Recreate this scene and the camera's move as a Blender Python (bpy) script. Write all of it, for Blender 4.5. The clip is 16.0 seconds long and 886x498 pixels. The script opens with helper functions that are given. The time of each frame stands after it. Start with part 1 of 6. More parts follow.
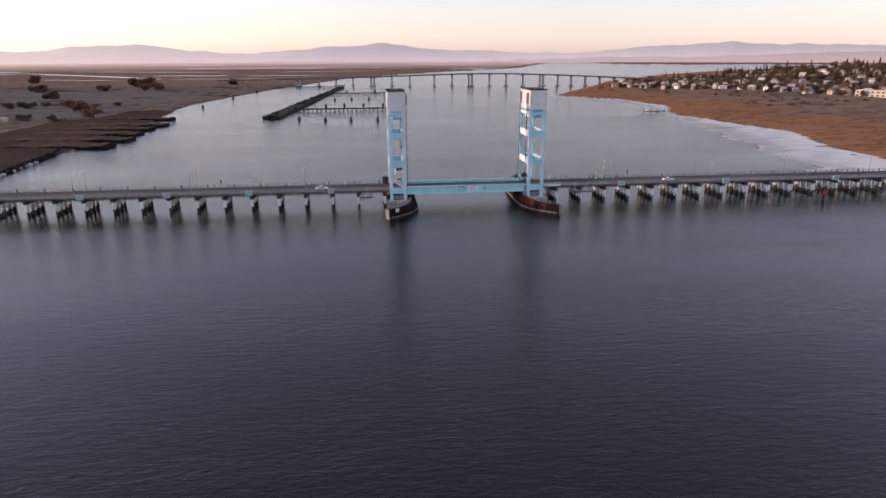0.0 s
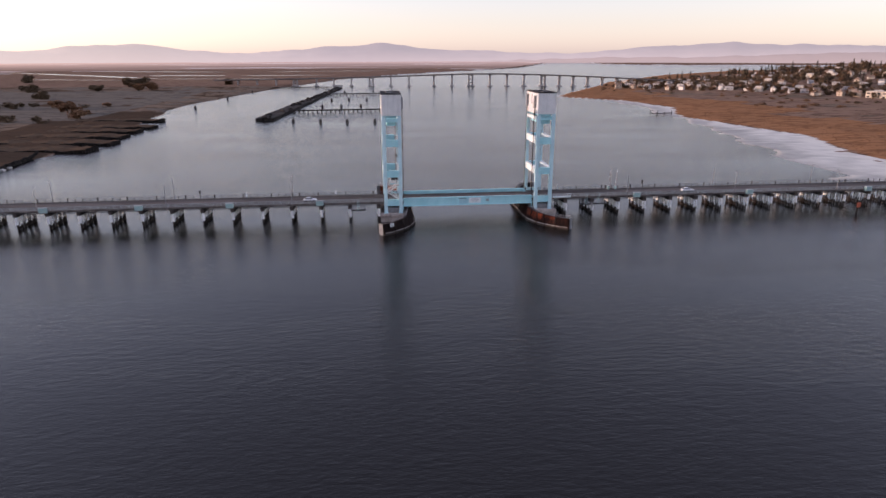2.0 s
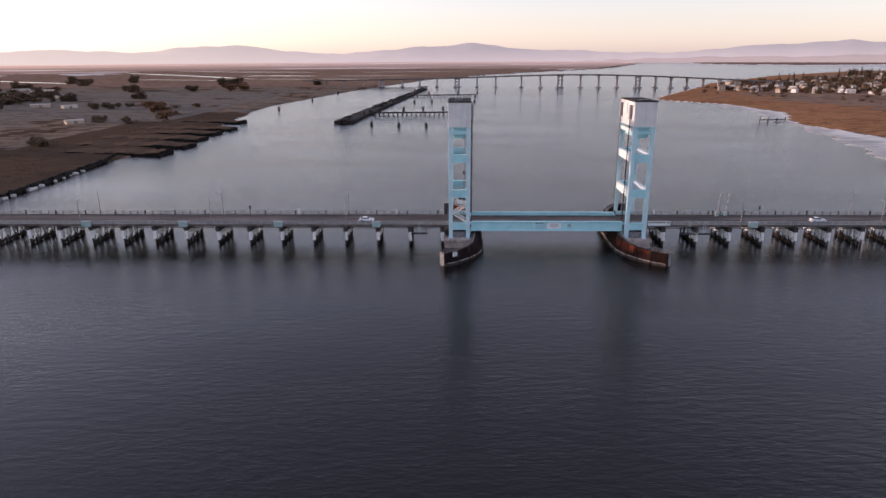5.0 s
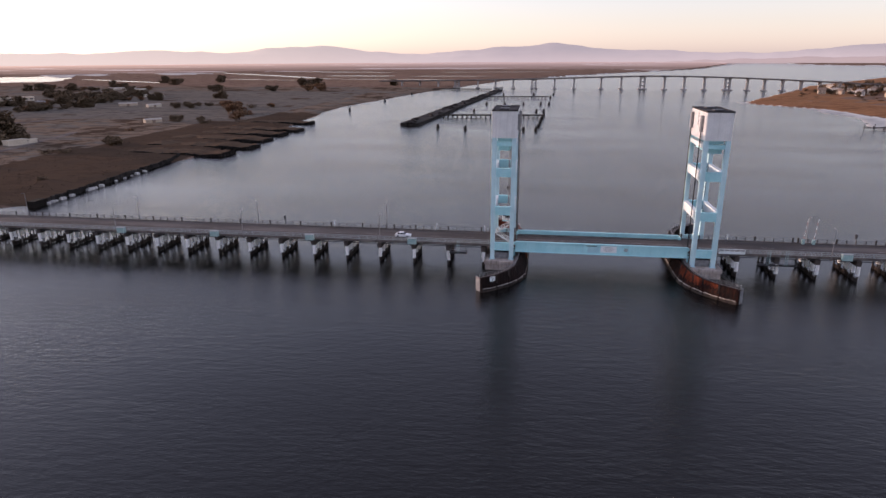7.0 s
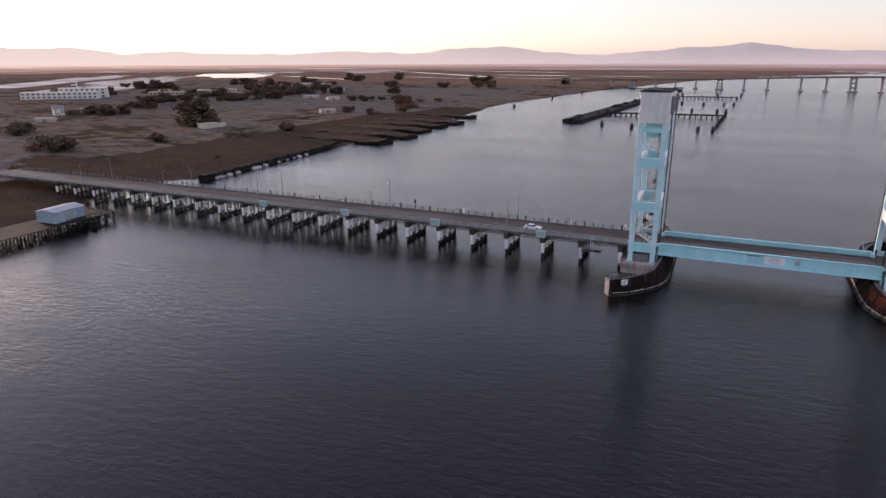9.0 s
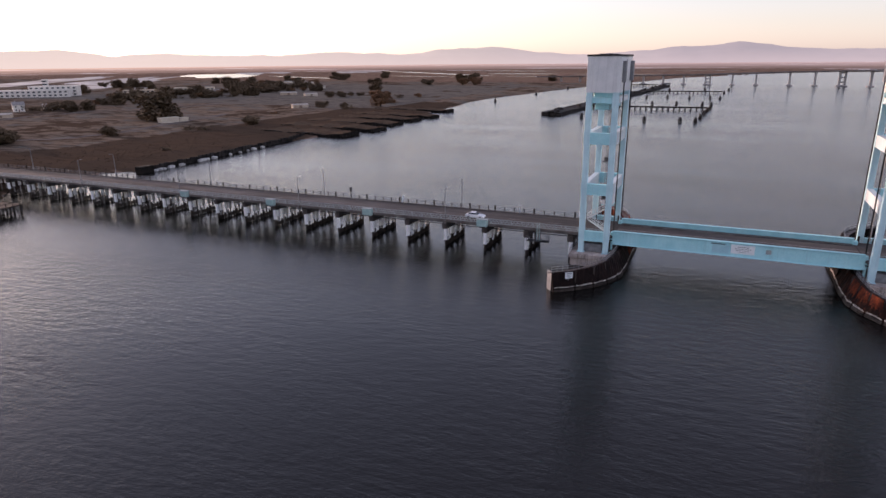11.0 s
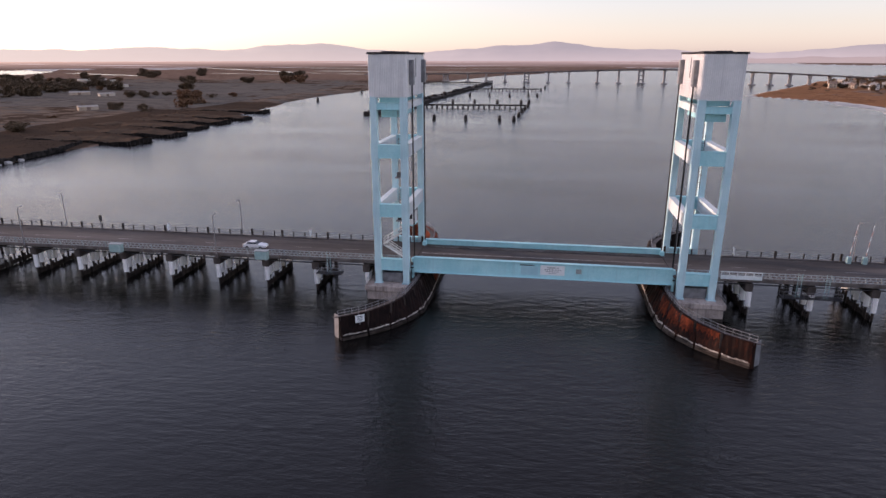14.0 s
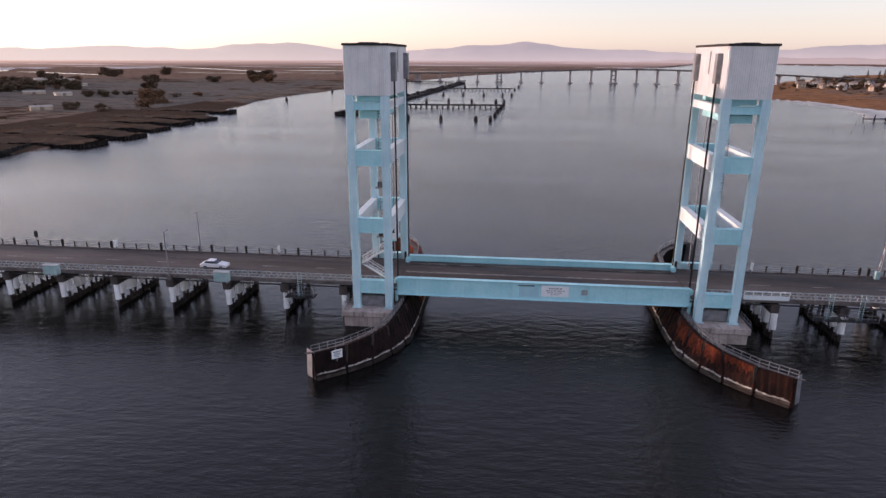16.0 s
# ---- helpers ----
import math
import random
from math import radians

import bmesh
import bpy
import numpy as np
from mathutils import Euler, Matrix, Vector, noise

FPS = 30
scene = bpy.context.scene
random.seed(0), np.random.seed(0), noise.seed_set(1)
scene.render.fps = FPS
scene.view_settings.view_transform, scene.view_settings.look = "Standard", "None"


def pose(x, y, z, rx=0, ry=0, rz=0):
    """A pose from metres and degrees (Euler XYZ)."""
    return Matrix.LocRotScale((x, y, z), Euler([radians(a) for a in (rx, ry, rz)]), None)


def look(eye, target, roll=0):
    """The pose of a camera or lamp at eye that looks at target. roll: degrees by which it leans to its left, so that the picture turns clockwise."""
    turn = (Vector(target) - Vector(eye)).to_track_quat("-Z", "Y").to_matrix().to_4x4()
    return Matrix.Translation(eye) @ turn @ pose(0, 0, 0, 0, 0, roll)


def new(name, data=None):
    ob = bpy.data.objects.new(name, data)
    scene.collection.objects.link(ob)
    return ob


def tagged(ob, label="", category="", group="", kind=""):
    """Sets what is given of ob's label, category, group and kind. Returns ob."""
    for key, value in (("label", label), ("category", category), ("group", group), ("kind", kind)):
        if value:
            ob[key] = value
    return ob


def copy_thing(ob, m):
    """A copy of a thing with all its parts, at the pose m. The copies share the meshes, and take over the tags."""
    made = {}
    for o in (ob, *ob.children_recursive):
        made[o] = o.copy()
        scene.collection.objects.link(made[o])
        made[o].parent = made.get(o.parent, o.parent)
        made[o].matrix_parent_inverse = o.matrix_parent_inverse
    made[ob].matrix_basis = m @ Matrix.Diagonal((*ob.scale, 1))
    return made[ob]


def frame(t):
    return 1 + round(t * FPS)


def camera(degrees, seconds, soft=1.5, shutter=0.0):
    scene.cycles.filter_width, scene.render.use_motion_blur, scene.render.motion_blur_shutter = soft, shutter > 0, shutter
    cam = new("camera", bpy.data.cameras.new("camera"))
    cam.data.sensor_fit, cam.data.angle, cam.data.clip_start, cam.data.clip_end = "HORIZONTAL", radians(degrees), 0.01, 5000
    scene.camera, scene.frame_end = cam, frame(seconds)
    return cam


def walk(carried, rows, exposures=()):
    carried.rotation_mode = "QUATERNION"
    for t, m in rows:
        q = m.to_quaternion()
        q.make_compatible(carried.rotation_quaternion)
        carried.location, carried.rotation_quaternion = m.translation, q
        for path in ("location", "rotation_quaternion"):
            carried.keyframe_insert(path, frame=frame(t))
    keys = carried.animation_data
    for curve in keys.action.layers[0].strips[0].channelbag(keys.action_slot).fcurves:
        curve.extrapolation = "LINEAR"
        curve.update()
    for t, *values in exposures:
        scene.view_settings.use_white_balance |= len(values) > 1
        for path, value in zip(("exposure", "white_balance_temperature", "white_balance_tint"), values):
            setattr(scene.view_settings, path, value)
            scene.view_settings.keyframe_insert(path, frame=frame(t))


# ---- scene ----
cam = camera(70.5, 16.0)
PATH = [
    (0, (-33.862, -226.036, 51.826), (-33.648, -224.138, 51.234), -0.2),
    (0.5, (-33.345, -220.853, 51.654), (-33.13, -218.955, 51.062), -0.1),
    (1, (-33.01, -216.381, 51.748), (-32.793, -214.483, 51.157), -0.1),
    (1.5, (-32.175, -211.434, 51.691), (-31.959, -209.536, 51.099), -0.1),
    (2, (-31.485, -206.424, 51.615), (-31.27, -204.526, 51.023), -0.1),
    (2.5, (-31.05, -201.483, 51.476), (-30.925, -199.577, 50.884), -0.2),
    (3, (-29.864, -196.048, 51.15), (-29.839, -194.137, 50.559), -0.2),
    (3.5, (-29.017, -191.345, 51.174), (-29.028, -189.435, 50.583), -0.3),
    (6, (-21.256, -170.802, 52.809), (-21.333, -168.893, 52.217), -0.2),
    (6.5, (-18.881, -166.708, 52.938), (-18.987, -164.801, 52.345), -0.2),
    (7, (-16.778, -162.14, 52.809), (-17.066, -160.251, 52.219), -0.3),
    (7.5, (-14.671, -159.609, 52.134), (-15.371, -157.829, 51.551), -0.5),
    (8, (-13.045, -156.19, 50.554), (-13.751, -154.412, 49.971), -0.3),
    (8.5, (-11.744, -153.304, 48.89), (-12.483, -151.54, 48.306), -0.2),
    (8.7, (-11.34, -152.078, 48.237), (-12.1, -150.324, 47.653), -0.1),
    (10.8, (-5.314, -130.184, 39.678), (-6.137, -128.457, 39.097), -0.5),
    (11, (-4.557, -128.98, 39.624), (-5.324, -127.226, 39.045), -0.5),
    (11.5, (-3.164, -125.464, 39.845), (-3.751, -123.644, 39.26), -0.1),
    (12, (-2.043, -121.151, 39.655), (-2.557, -119.309, 39.07), -0.1),
    (12.5, (-0.991, -116.669, 39.735), (-1.434, -114.809, 39.15), -0.1),
    (13, (-0.422, -112.745, 39.761), (-0.766, -110.865, 39.175), -0.0),
    (13.5, (-0.485, -109.264, 39.673), (-0.805, -107.379, 39.086), 0.1),
    (14, (-1.021, -106.059, 39.688), (-1.315, -104.17, 39.099), 0.0),
    (14.5, (-1.949, -103.017, 39.526), (-2.226, -101.126, 38.937), 0.1),
    (15, (-3.161, -100.057, 39.132), (-3.396, -98.16, 38.543), 0.1),
    (15.5, (-4.33, -96.899, 38.86), (-4.537, -94.998, 38.271), 0.2),
    (16, (-5.264, -93.501, 38.668), (-5.47, -91.601, 38.079), 0.2),
]
walk(cam, [(t, look(eye, target, roll)) for t, eye, target, roll in PATH], exposures=[(0.0, 1.1, 6430, 31), (6.0, 1.08, 6430, 31), (11.0, 1.03, 6430, 31), (16.0, 1.06, 6430, 31)])

# ---- light ----
SUN_AZ, SUN_EL = -75.0, 7.0
world = bpy.data.worlds.new("dusk_sky")
scene.world = world
world.use_nodes = True
wn = world.node_tree.nodes
sky = wn.new("ShaderNodeTexSky")
sky.sky_type = "NISHITA"
sky.sun_disc = False
sky.sun_elevation, sky.sun_rotation = radians(SUN_EL), radians(SUN_AZ)
sky.altitude, sky.air_density, sky.dust_density, sky.ozone_density = 40.0, 1.0, 0.6, 1.5
wn["Background"].inputs["Strength"].default_value = 0.155
haze = wn.new("ShaderNodeHueSaturation")     # thin evening haze pales the sky
haze.inputs["Saturation"].default_value = 0.72
world.node_tree.links.new(sky.outputs[0], haze.inputs["Color"])
veil = wn.new("ShaderNodeMix")               # even pale violet fill added over the whole sky, lifts the shade
veil.data_type = "RGBA"
veil.inputs[0].default_value = 0.3
veil.inputs[7].default_value = (2.2, 2.3, 2.75, 1)
world.node_tree.links.new(haze.outputs[0], veil.inputs[6])
world.node_tree.links.new(veil.outputs[2], wn["Background"].inputs["Color"])
sun_dir = Vector((math.sin(radians(SUN_AZ)) * math.cos(radians(SUN_EL)), math.cos(radians(SUN_AZ)) * math.cos(radians(SUN_EL)), math.sin(radians(SUN_EL))))
sun = new("sun", bpy.data.lights.new("sun", "SUN"))
sun.data.energy, sun.data.angle, sun.data.color = 2.0, radians(1.5), (1.0, 0.75, 0.54)
sun.matrix_world = look(sun_dir * 500, (0, 0, 0))


# ---- materials ----
def node(tree, kind, **values):
    n = tree.nodes.new(kind)
    for key, value in values.items():
        n.inputs[key].default_value = value
    return n


def material(name, dark, light, scale=1.0, rough=0.7, metal=0.0, bump=0.3, fine=12.0, stretch=(1, 1, 1), streak=0.0, streak_colour=(0.1, 0.06, 0.04), vary=0.0, coords="Object", weight=0.45):
    """Two colours mixed by large and fine noise, streaks of dirt, relief; vary: by piece."""
    m = bpy.data.materials.new(name)
    m.use_nodes = True
    t = m.node_tree
    link, bsdf = t.links.new, t.nodes["Principled BSDF"]
    co, mp = t.nodes.new("ShaderNodeTexCoord"), t.nodes.new("ShaderNodeMapping")
    mp.inputs["Scale"].default_value = stretch
    link(co.outputs[coords], mp.inputs["Vector"])
    big = node(t, "ShaderNodeTexNoise", Scale=scale, Detail=5.0, Roughness=0.6)
    small = node(t, "ShaderNodeTexNoise", Scale=scale * fine, Detail=4.0, Roughness=0.65)
    for n in (big, small):
        link(mp.outputs[0], n.inputs["Vector"])
    mix = t.nodes.new("ShaderNodeMath")
    mix.operation = "MULTIPLY_ADD"
    mix.inputs[1].default_value = weight
    link(small.outputs[0], mix.inputs[0])
    link(big.outputs[0], mix.inputs[2])
    ramp = t.nodes.new("ShaderNodeValToRGB")
    ramp.color_ramp.elements[0].position, ramp.color_ramp.elements[1].position = 0.37 + 0.5 * weight, 0.62 + 0.55 * weight
    ramp.color_ramp.elements[0].color, ramp.color_ramp.elements[1].color = (*dark, 1), (*light, 1)
    link(mix.outputs[0], ramp.inputs[0])
    colour = ramp.outputs[0]
    if streak:
        mp2 = t.nodes.new("ShaderNodeMapping")
        mp2.inputs["Scale"].default_value = (2.2, 2.2, 0.12)
        link(co.outputs[coords], mp2.inputs["Vector"])
        s = node(t, "ShaderNodeTexNoise", Scale=1.0, Detail=4.0, Roughness=0.6)
        link(mp2.outputs[0], s.inputs["Vector"])
        r2 = t.nodes.new("ShaderNodeValToRGB")
        r2.color_ramp.elements[0].position, r2.color_ramp.elements[1].position = 0.52, 0.72
        r2.color_ramp.elements[1].color = (streak, streak, streak, 1)
        link(s.outputs[0], r2.inputs[0])
        mc = t.nodes.new("ShaderNodeMix")
        mc.data_type = "RGBA"
        link(r2.outputs[0], mc.inputs[0])
        link(colour, mc.inputs[6])
        mc.inputs[7].default_value = (*streak_colour, 1)
        colour = mc.outputs[2]
    if vary:
        info = t.nodes.new("ShaderNodeObjectInfo")
        hsv = t.nodes.new("ShaderNodeHueSaturation")
        mr = t.nodes.new("ShaderNodeMapRange")
        mr.inputs["To Min"].default_value, mr.inputs["To Max"].default_value = 1 - vary, 1 + vary
        link(info.outputs["Random"], mr.inputs[0])
        link(mr.outputs[0], hsv.inputs["Value"])
        link(colour, hsv.inputs["Color"])
        colour = hsv.outputs[0]
    link(colour, bsdf.inputs["Base Color"])
    mr = t.nodes.new("ShaderNodeMapRange")
    mr.inputs["To Min"].default_value, mr.inputs["To Max"].default_value = max(rough - 0.12, 0.03), min(rough + 0.12, 1)
    link(small.outputs[0], mr.inputs[0])
    link(mr.outputs[0], bsdf.inputs["Roughness"])
    bsdf.inputs["Metallic"].default_value = metal
    bsdf.inputs["Specular IOR Level"].default_value = 0.5 if rough < 0.6 else 0.25 if rough < 0.8 else 0.1 if rough < 0.95 else 0.0
    if bump:
        b = node(t, "ShaderNodeBump", Strength=bump, Distance=0.03)
        link(small.outputs[0], b.inputs["Height"])
        link(b.outputs[0], bsdf.inputs["Normal"])
    return m


def water_material():
    m = bpy.data.materials.new("river_water")
    m.use_nodes = True
    t = m.node_tree
    link, bsdf = t.links.new, t.nodes["Principled BSDF"]
    bsdf.inputs["Base Color"].default_value = (0.006, 0.0054, 0.005, 1)
    bsdf.inputs["IOR"].default_value = 1.32
    co = t.nodes.new("ShaderNodeTexCoord")
    heights = []
    for scale, stretch, angle, amount in ((0.85, 2.2, 12, 0.55), (0.34, 2.4, -9, 1.1), (2.6, 1.7, 30, 0.30), (0.09, 2.0, 6, 0.5)):
        mp = t.nodes.new("ShaderNodeMapping")
        mp.inputs["Rotation"].default_value[2] = radians(angle)
        mp.inputs["Scale"].default_value = (scale, scale * stretch, scale)
        link(co.outputs["Object"], mp.inputs["Vector"])
        n = node(t, "ShaderNodeTexNoise", Scale=1.0, Detail=3.0, Roughness=0.55)
        link(mp.outputs[0], n.inputs["Vector"])
        mul = t.nodes.new("ShaderNodeMath")
        mul.operation = "MULTIPLY"
        mul.inputs[1].default_value = amount
        link(n.outputs[0], mul.inputs[0])
        heights.append(mul.outputs[0])
    total = heights[0]
    for h in heights[1:]:
        add = t.nodes.new("ShaderNodeMath")
        link(total, add.inputs[0])
        link(h, add.inputs[1])
        total = add.outputs[0]
    gust = node(t, "ShaderNodeTexNoise", Scale=0.012, Detail=4.0, Roughness=0.6)
    mp = t.nodes.new("ShaderNodeMapping")
    mp.inputs["Scale"].default_value = (0.5, 1.6, 1)
    link(co.outputs["Object"], mp.inputs["Vector"])
    link(mp.outputs[0], gust.inputs["Vector"])
    mr = t.nodes.new("ShaderNodeMapRange")
    mr.inputs["From Min"].default_value, mr.inputs["From Max"].default_value = 0.35, 0.65
    mr.inputs["To Min"].default_value, mr.inputs["To Max"].default_value = 0.2, 0.6
    link(gust.outputs[0], mr.inputs[0])
    b = node(t, "ShaderNodeBump", Distance=0.3)
    # sheltered below the bridge, choppier upstream
    sep, reach, chop = t.nodes.new("ShaderNodeSeparateXYZ"), t.nodes.new("ShaderNodeMapRange"), t.nodes.new("ShaderNodeMath")
    link(co.outputs["Object"], sep.inputs[0])
    link(sep.outputs[1], reach.inputs[0])
    reach.inputs["From Min"].default_value, reach.inputs["From Max"].default_value = 5.0, 110.0
    reach.inputs["To Min"].default_value, reach.inputs["To Max"].default_value = 1.0, 1.5
    chop.operation = "MULTIPLY"
    link(mr.outputs[0], chop.inputs[0])
    link(reach.outputs[0], chop.inputs[1])
    # calmer in the lee of the trestles and between the fenders
    off, dist, lee, calm = t.nodes.new("ShaderNodeMath"), t.nodes.new("ShaderNodeMath"), t.nodes.new("ShaderNodeMapRange"), t.nodes.new("ShaderNodeMath")
    off.inputs[1].default_value, dist.operation, calm.operation = 9.0, "ABSOLUTE", "MULTIPLY"
    link(sep.outputs[1], off.inputs[0])
    link(off.outputs[0], dist.inputs[0])
    link(dist.outputs[0], lee.inputs[0])
    lee.inputs["From Min"].default_value, lee.inputs["From Max"].default_value = 12.0, 34.0
    lee.inputs["To Min"].default_value, lee.inputs["To Max"].default_value = 0.75, 1.0
    link(chop.outputs[0], calm.inputs[0])
    link(lee.outputs[0], calm.inputs[1])
    link(calm.outputs[0], b.inputs["Strength"])
    link(total, b.inputs["Height"])
    link(b.outputs[0], bsdf.inputs["Normal"])
    bsdf.inputs["Roughness"].default_value = 0.16
    return m


def haze_material(name, low, high):
    """A far backdrop whose emission colour paints the evening haze, paler at the foot."""
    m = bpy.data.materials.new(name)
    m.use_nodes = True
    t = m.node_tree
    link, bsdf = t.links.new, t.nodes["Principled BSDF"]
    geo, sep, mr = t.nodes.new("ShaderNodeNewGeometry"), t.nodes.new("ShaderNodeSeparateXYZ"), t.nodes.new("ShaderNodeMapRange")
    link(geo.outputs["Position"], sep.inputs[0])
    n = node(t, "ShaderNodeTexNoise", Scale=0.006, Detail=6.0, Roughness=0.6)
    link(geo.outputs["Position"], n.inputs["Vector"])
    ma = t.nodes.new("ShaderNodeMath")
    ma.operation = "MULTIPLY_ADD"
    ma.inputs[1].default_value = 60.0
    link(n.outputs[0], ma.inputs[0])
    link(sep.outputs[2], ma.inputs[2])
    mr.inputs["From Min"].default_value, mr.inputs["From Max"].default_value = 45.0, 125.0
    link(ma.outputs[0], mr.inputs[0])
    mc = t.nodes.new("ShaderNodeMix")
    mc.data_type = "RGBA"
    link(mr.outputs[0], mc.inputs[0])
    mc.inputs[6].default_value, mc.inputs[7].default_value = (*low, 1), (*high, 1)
    # sunset glow painted into the haze colour, warmer towards the west
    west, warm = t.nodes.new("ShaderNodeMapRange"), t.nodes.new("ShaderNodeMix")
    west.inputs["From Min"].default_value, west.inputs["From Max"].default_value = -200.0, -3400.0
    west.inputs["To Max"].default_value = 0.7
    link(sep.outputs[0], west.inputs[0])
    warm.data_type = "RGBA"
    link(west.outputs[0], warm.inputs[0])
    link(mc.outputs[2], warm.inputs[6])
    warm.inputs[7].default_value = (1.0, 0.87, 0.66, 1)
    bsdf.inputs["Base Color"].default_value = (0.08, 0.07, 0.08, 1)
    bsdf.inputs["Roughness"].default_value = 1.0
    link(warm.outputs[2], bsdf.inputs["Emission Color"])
    bsdf.inputs["Emission Strength"].default_value = HAZE_GLOW
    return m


# emission strength of the haze painted on the hills and the far marsh
HAZE_GLOW = 0.44
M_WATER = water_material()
M_HILL = haze_material("hazy_hills", (0.59, 0.525, 0.49), (0.43, 0.40, 0.385))
M_HILL_NEAR = haze_material("low_hills", (0.46, 0.375, 0.33), (0.34, 0.28, 0.245))
M_BLUE = material("light_blue_paint", (0.33, 0.68, 0.74), (0.44, 0.78, 0.83), 0.35, 0.5, 0.0, 0.1, 10, streak=0.25, streak_colour=(0.27, 0.42, 0.48))
M_LEGBLUE = material("faded_blue_paint", (0.47, 0.71, 0.77), (0.59, 0.81, 0.86), 0.35, 0.5, 0.0, 0.1, 10, streak=0.35, streak_colour=(0.33, 0.45, 0.52))
M_BEAMPALE = material("bleached_blue_paint", (0.66, 0.73, 0.74), (0.77, 0.82, 0.82), 0.4, 0.5, 0.0, 0.1, 10, streak=0.3, streak_colour=(0.42, 0.52, 0.55))
M_HOUSE = material("white_ribbed_steel", (0.80, 0.80, 0.79), (0.89, 0.88, 0.87), 0.4, 0.55, 0.0, 0.1, 8, streak=0.3, streak_colour=(0.48, 0.46, 0.45))
M_GREY = material("grey_steel", (0.17, 0.17, 0.18), (0.26, 0.26, 0.27), 1.0, 0.55, 0.2, 0.15)
M_DARKSTEEL = material("dark_steel", (0.03, 0.03, 0.034), (0.06, 0.06, 0.065), 1.0, 0.55, 0.3, 0.2)
M_CABLE = material("greased_black_cable", (0.008, 0.008, 0.009), (0.016, 0.016, 0.018), 2.0, 0.7, 0, 0.1)
M_ROOF = material("dark_roofing_felt", (0.03, 0.028, 0.03), (0.06, 0.055, 0.055), 0.6, 0.9)
M_CONCRETE = material("weathered_concrete", (0.36, 0.30, 0.265), (0.58, 0.49, 0.44), 0.35, 0.85, 0, 0.4, 14, streak=0.7, streak_colour=(0.13, 0.10, 0.09))
M_DECK = material("worn_asphalt", (0.065, 0.057, 0.053), (0.135, 0.12, 0.112), 0.12, 0.88, 0, 0.3, 30, stretch=(0.25, 2.0, 1))
M_FASCIA = material("stained_concrete_edge", (0.09, 0.08, 0.077), (0.19, 0.17, 0.16), 0.5, 0.85, 0, 0.4, streak=0.6)
M_RAIL = material("pale_blue_rail_paint", (0.26, 0.30, 0.31), (0.40, 0.43, 0.43), 1.5, 0.6, 0, 0.1)
M_JACKET = material("white_pile_jacket", (0.84, 0.83, 0.82), (0.92, 0.91, 0.90), 0.8, 0.7, 0, 0.2, streak=0.2, streak_colour=(0.5, 0.48, 0.46), vary=0.06)
M_TIMBER = material("dark_wet_timber", (0.024, 0.019, 0.017), (0.062, 0.050, 0.043), 1.2, 0.8, 0, 0.5, stretch=(1, 1, 0.25), vary=0.3)
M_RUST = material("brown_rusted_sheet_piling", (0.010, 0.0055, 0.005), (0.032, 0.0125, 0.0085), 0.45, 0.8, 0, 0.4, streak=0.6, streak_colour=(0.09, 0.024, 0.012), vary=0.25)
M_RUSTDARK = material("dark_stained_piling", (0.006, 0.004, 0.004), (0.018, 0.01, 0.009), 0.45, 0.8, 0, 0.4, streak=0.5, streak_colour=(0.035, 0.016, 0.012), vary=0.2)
# orange rust, its tone brightened for faces that catch the sun
M_RUSTLIT = material("orange_rusted_piling", (0.04, 0.010, 0.007), (0.16, 0.036, 0.014), 0.5, 0.8, 0, 0.4, streak=0.9, streak_colour=(0.24, 0.05, 0.017), vary=0.2)
M_SALT = material("barnacle_crust", (0.16, 0.135, 0.12), (0.55, 0.50, 0.45), 2.2, 0.9, 0, 0.6, 6)
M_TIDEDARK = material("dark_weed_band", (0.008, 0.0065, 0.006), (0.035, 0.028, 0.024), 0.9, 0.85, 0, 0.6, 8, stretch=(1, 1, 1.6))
M_TIDE = material("weedy_tide_band", (0.018, 0.014, 0.012), (0.10, 0.082, 0.068), 0.9, 0.85, 0, 0.6, 8, stretch=(1, 1, 1.6))
M_MARK = material("worn_lane_paint", (0.20, 0.19, 0.18), (0.42, 0.40, 0.38), 1.0, 0.8)
M_SIGN = material("white_sign", (0.78, 0.81, 0.82), (0.85, 0.87, 0.88), 2.0, 0.5, 0, 0.0)
M_FAINT = material("faded_grey_lettering", (0.28, 0.30, 0.32), (0.36, 0.38, 0.40), 2.0, 0.6, 0, 0)
M_BAR = material("dark_lettering", (0.07, 0.08, 0.09), (0.10, 0.11, 0.12), 2.0, 0.6, 0, 0)


# ---- helpers for meshes ----
def part(name, bm, mat, parent=None, label="", smooth=False):
    me = bpy.data.meshes.new(name)
    bm.to_mesh(me)
    bm.free()
    for m in mat if isinstance(mat, (list, tuple)) else (mat,):
        me.materials.append(m)
    if smooth:
        for p in me.polygons:
            p.use_smooth = True
    ob = new(name, me)
    ob.parent = parent
    return tagged(ob, label) if label else ob


def share(ob, parent, m):
    """Another object on the same mesh, at m under parent."""
    o = new(ob.name.split(".")[0], ob.data)
    o.parent, o.matrix_basis = parent, m
    return o


def thing(name, label, category, at=(0, 0, 0), turn=0.0, group="", kind=""):
    ob = new(name)
    ob.empty_display_size = 0.5
    ob.matrix_basis = pose(*at, 0, 0, turn)
    return tagged(ob, label, category, group, kind)


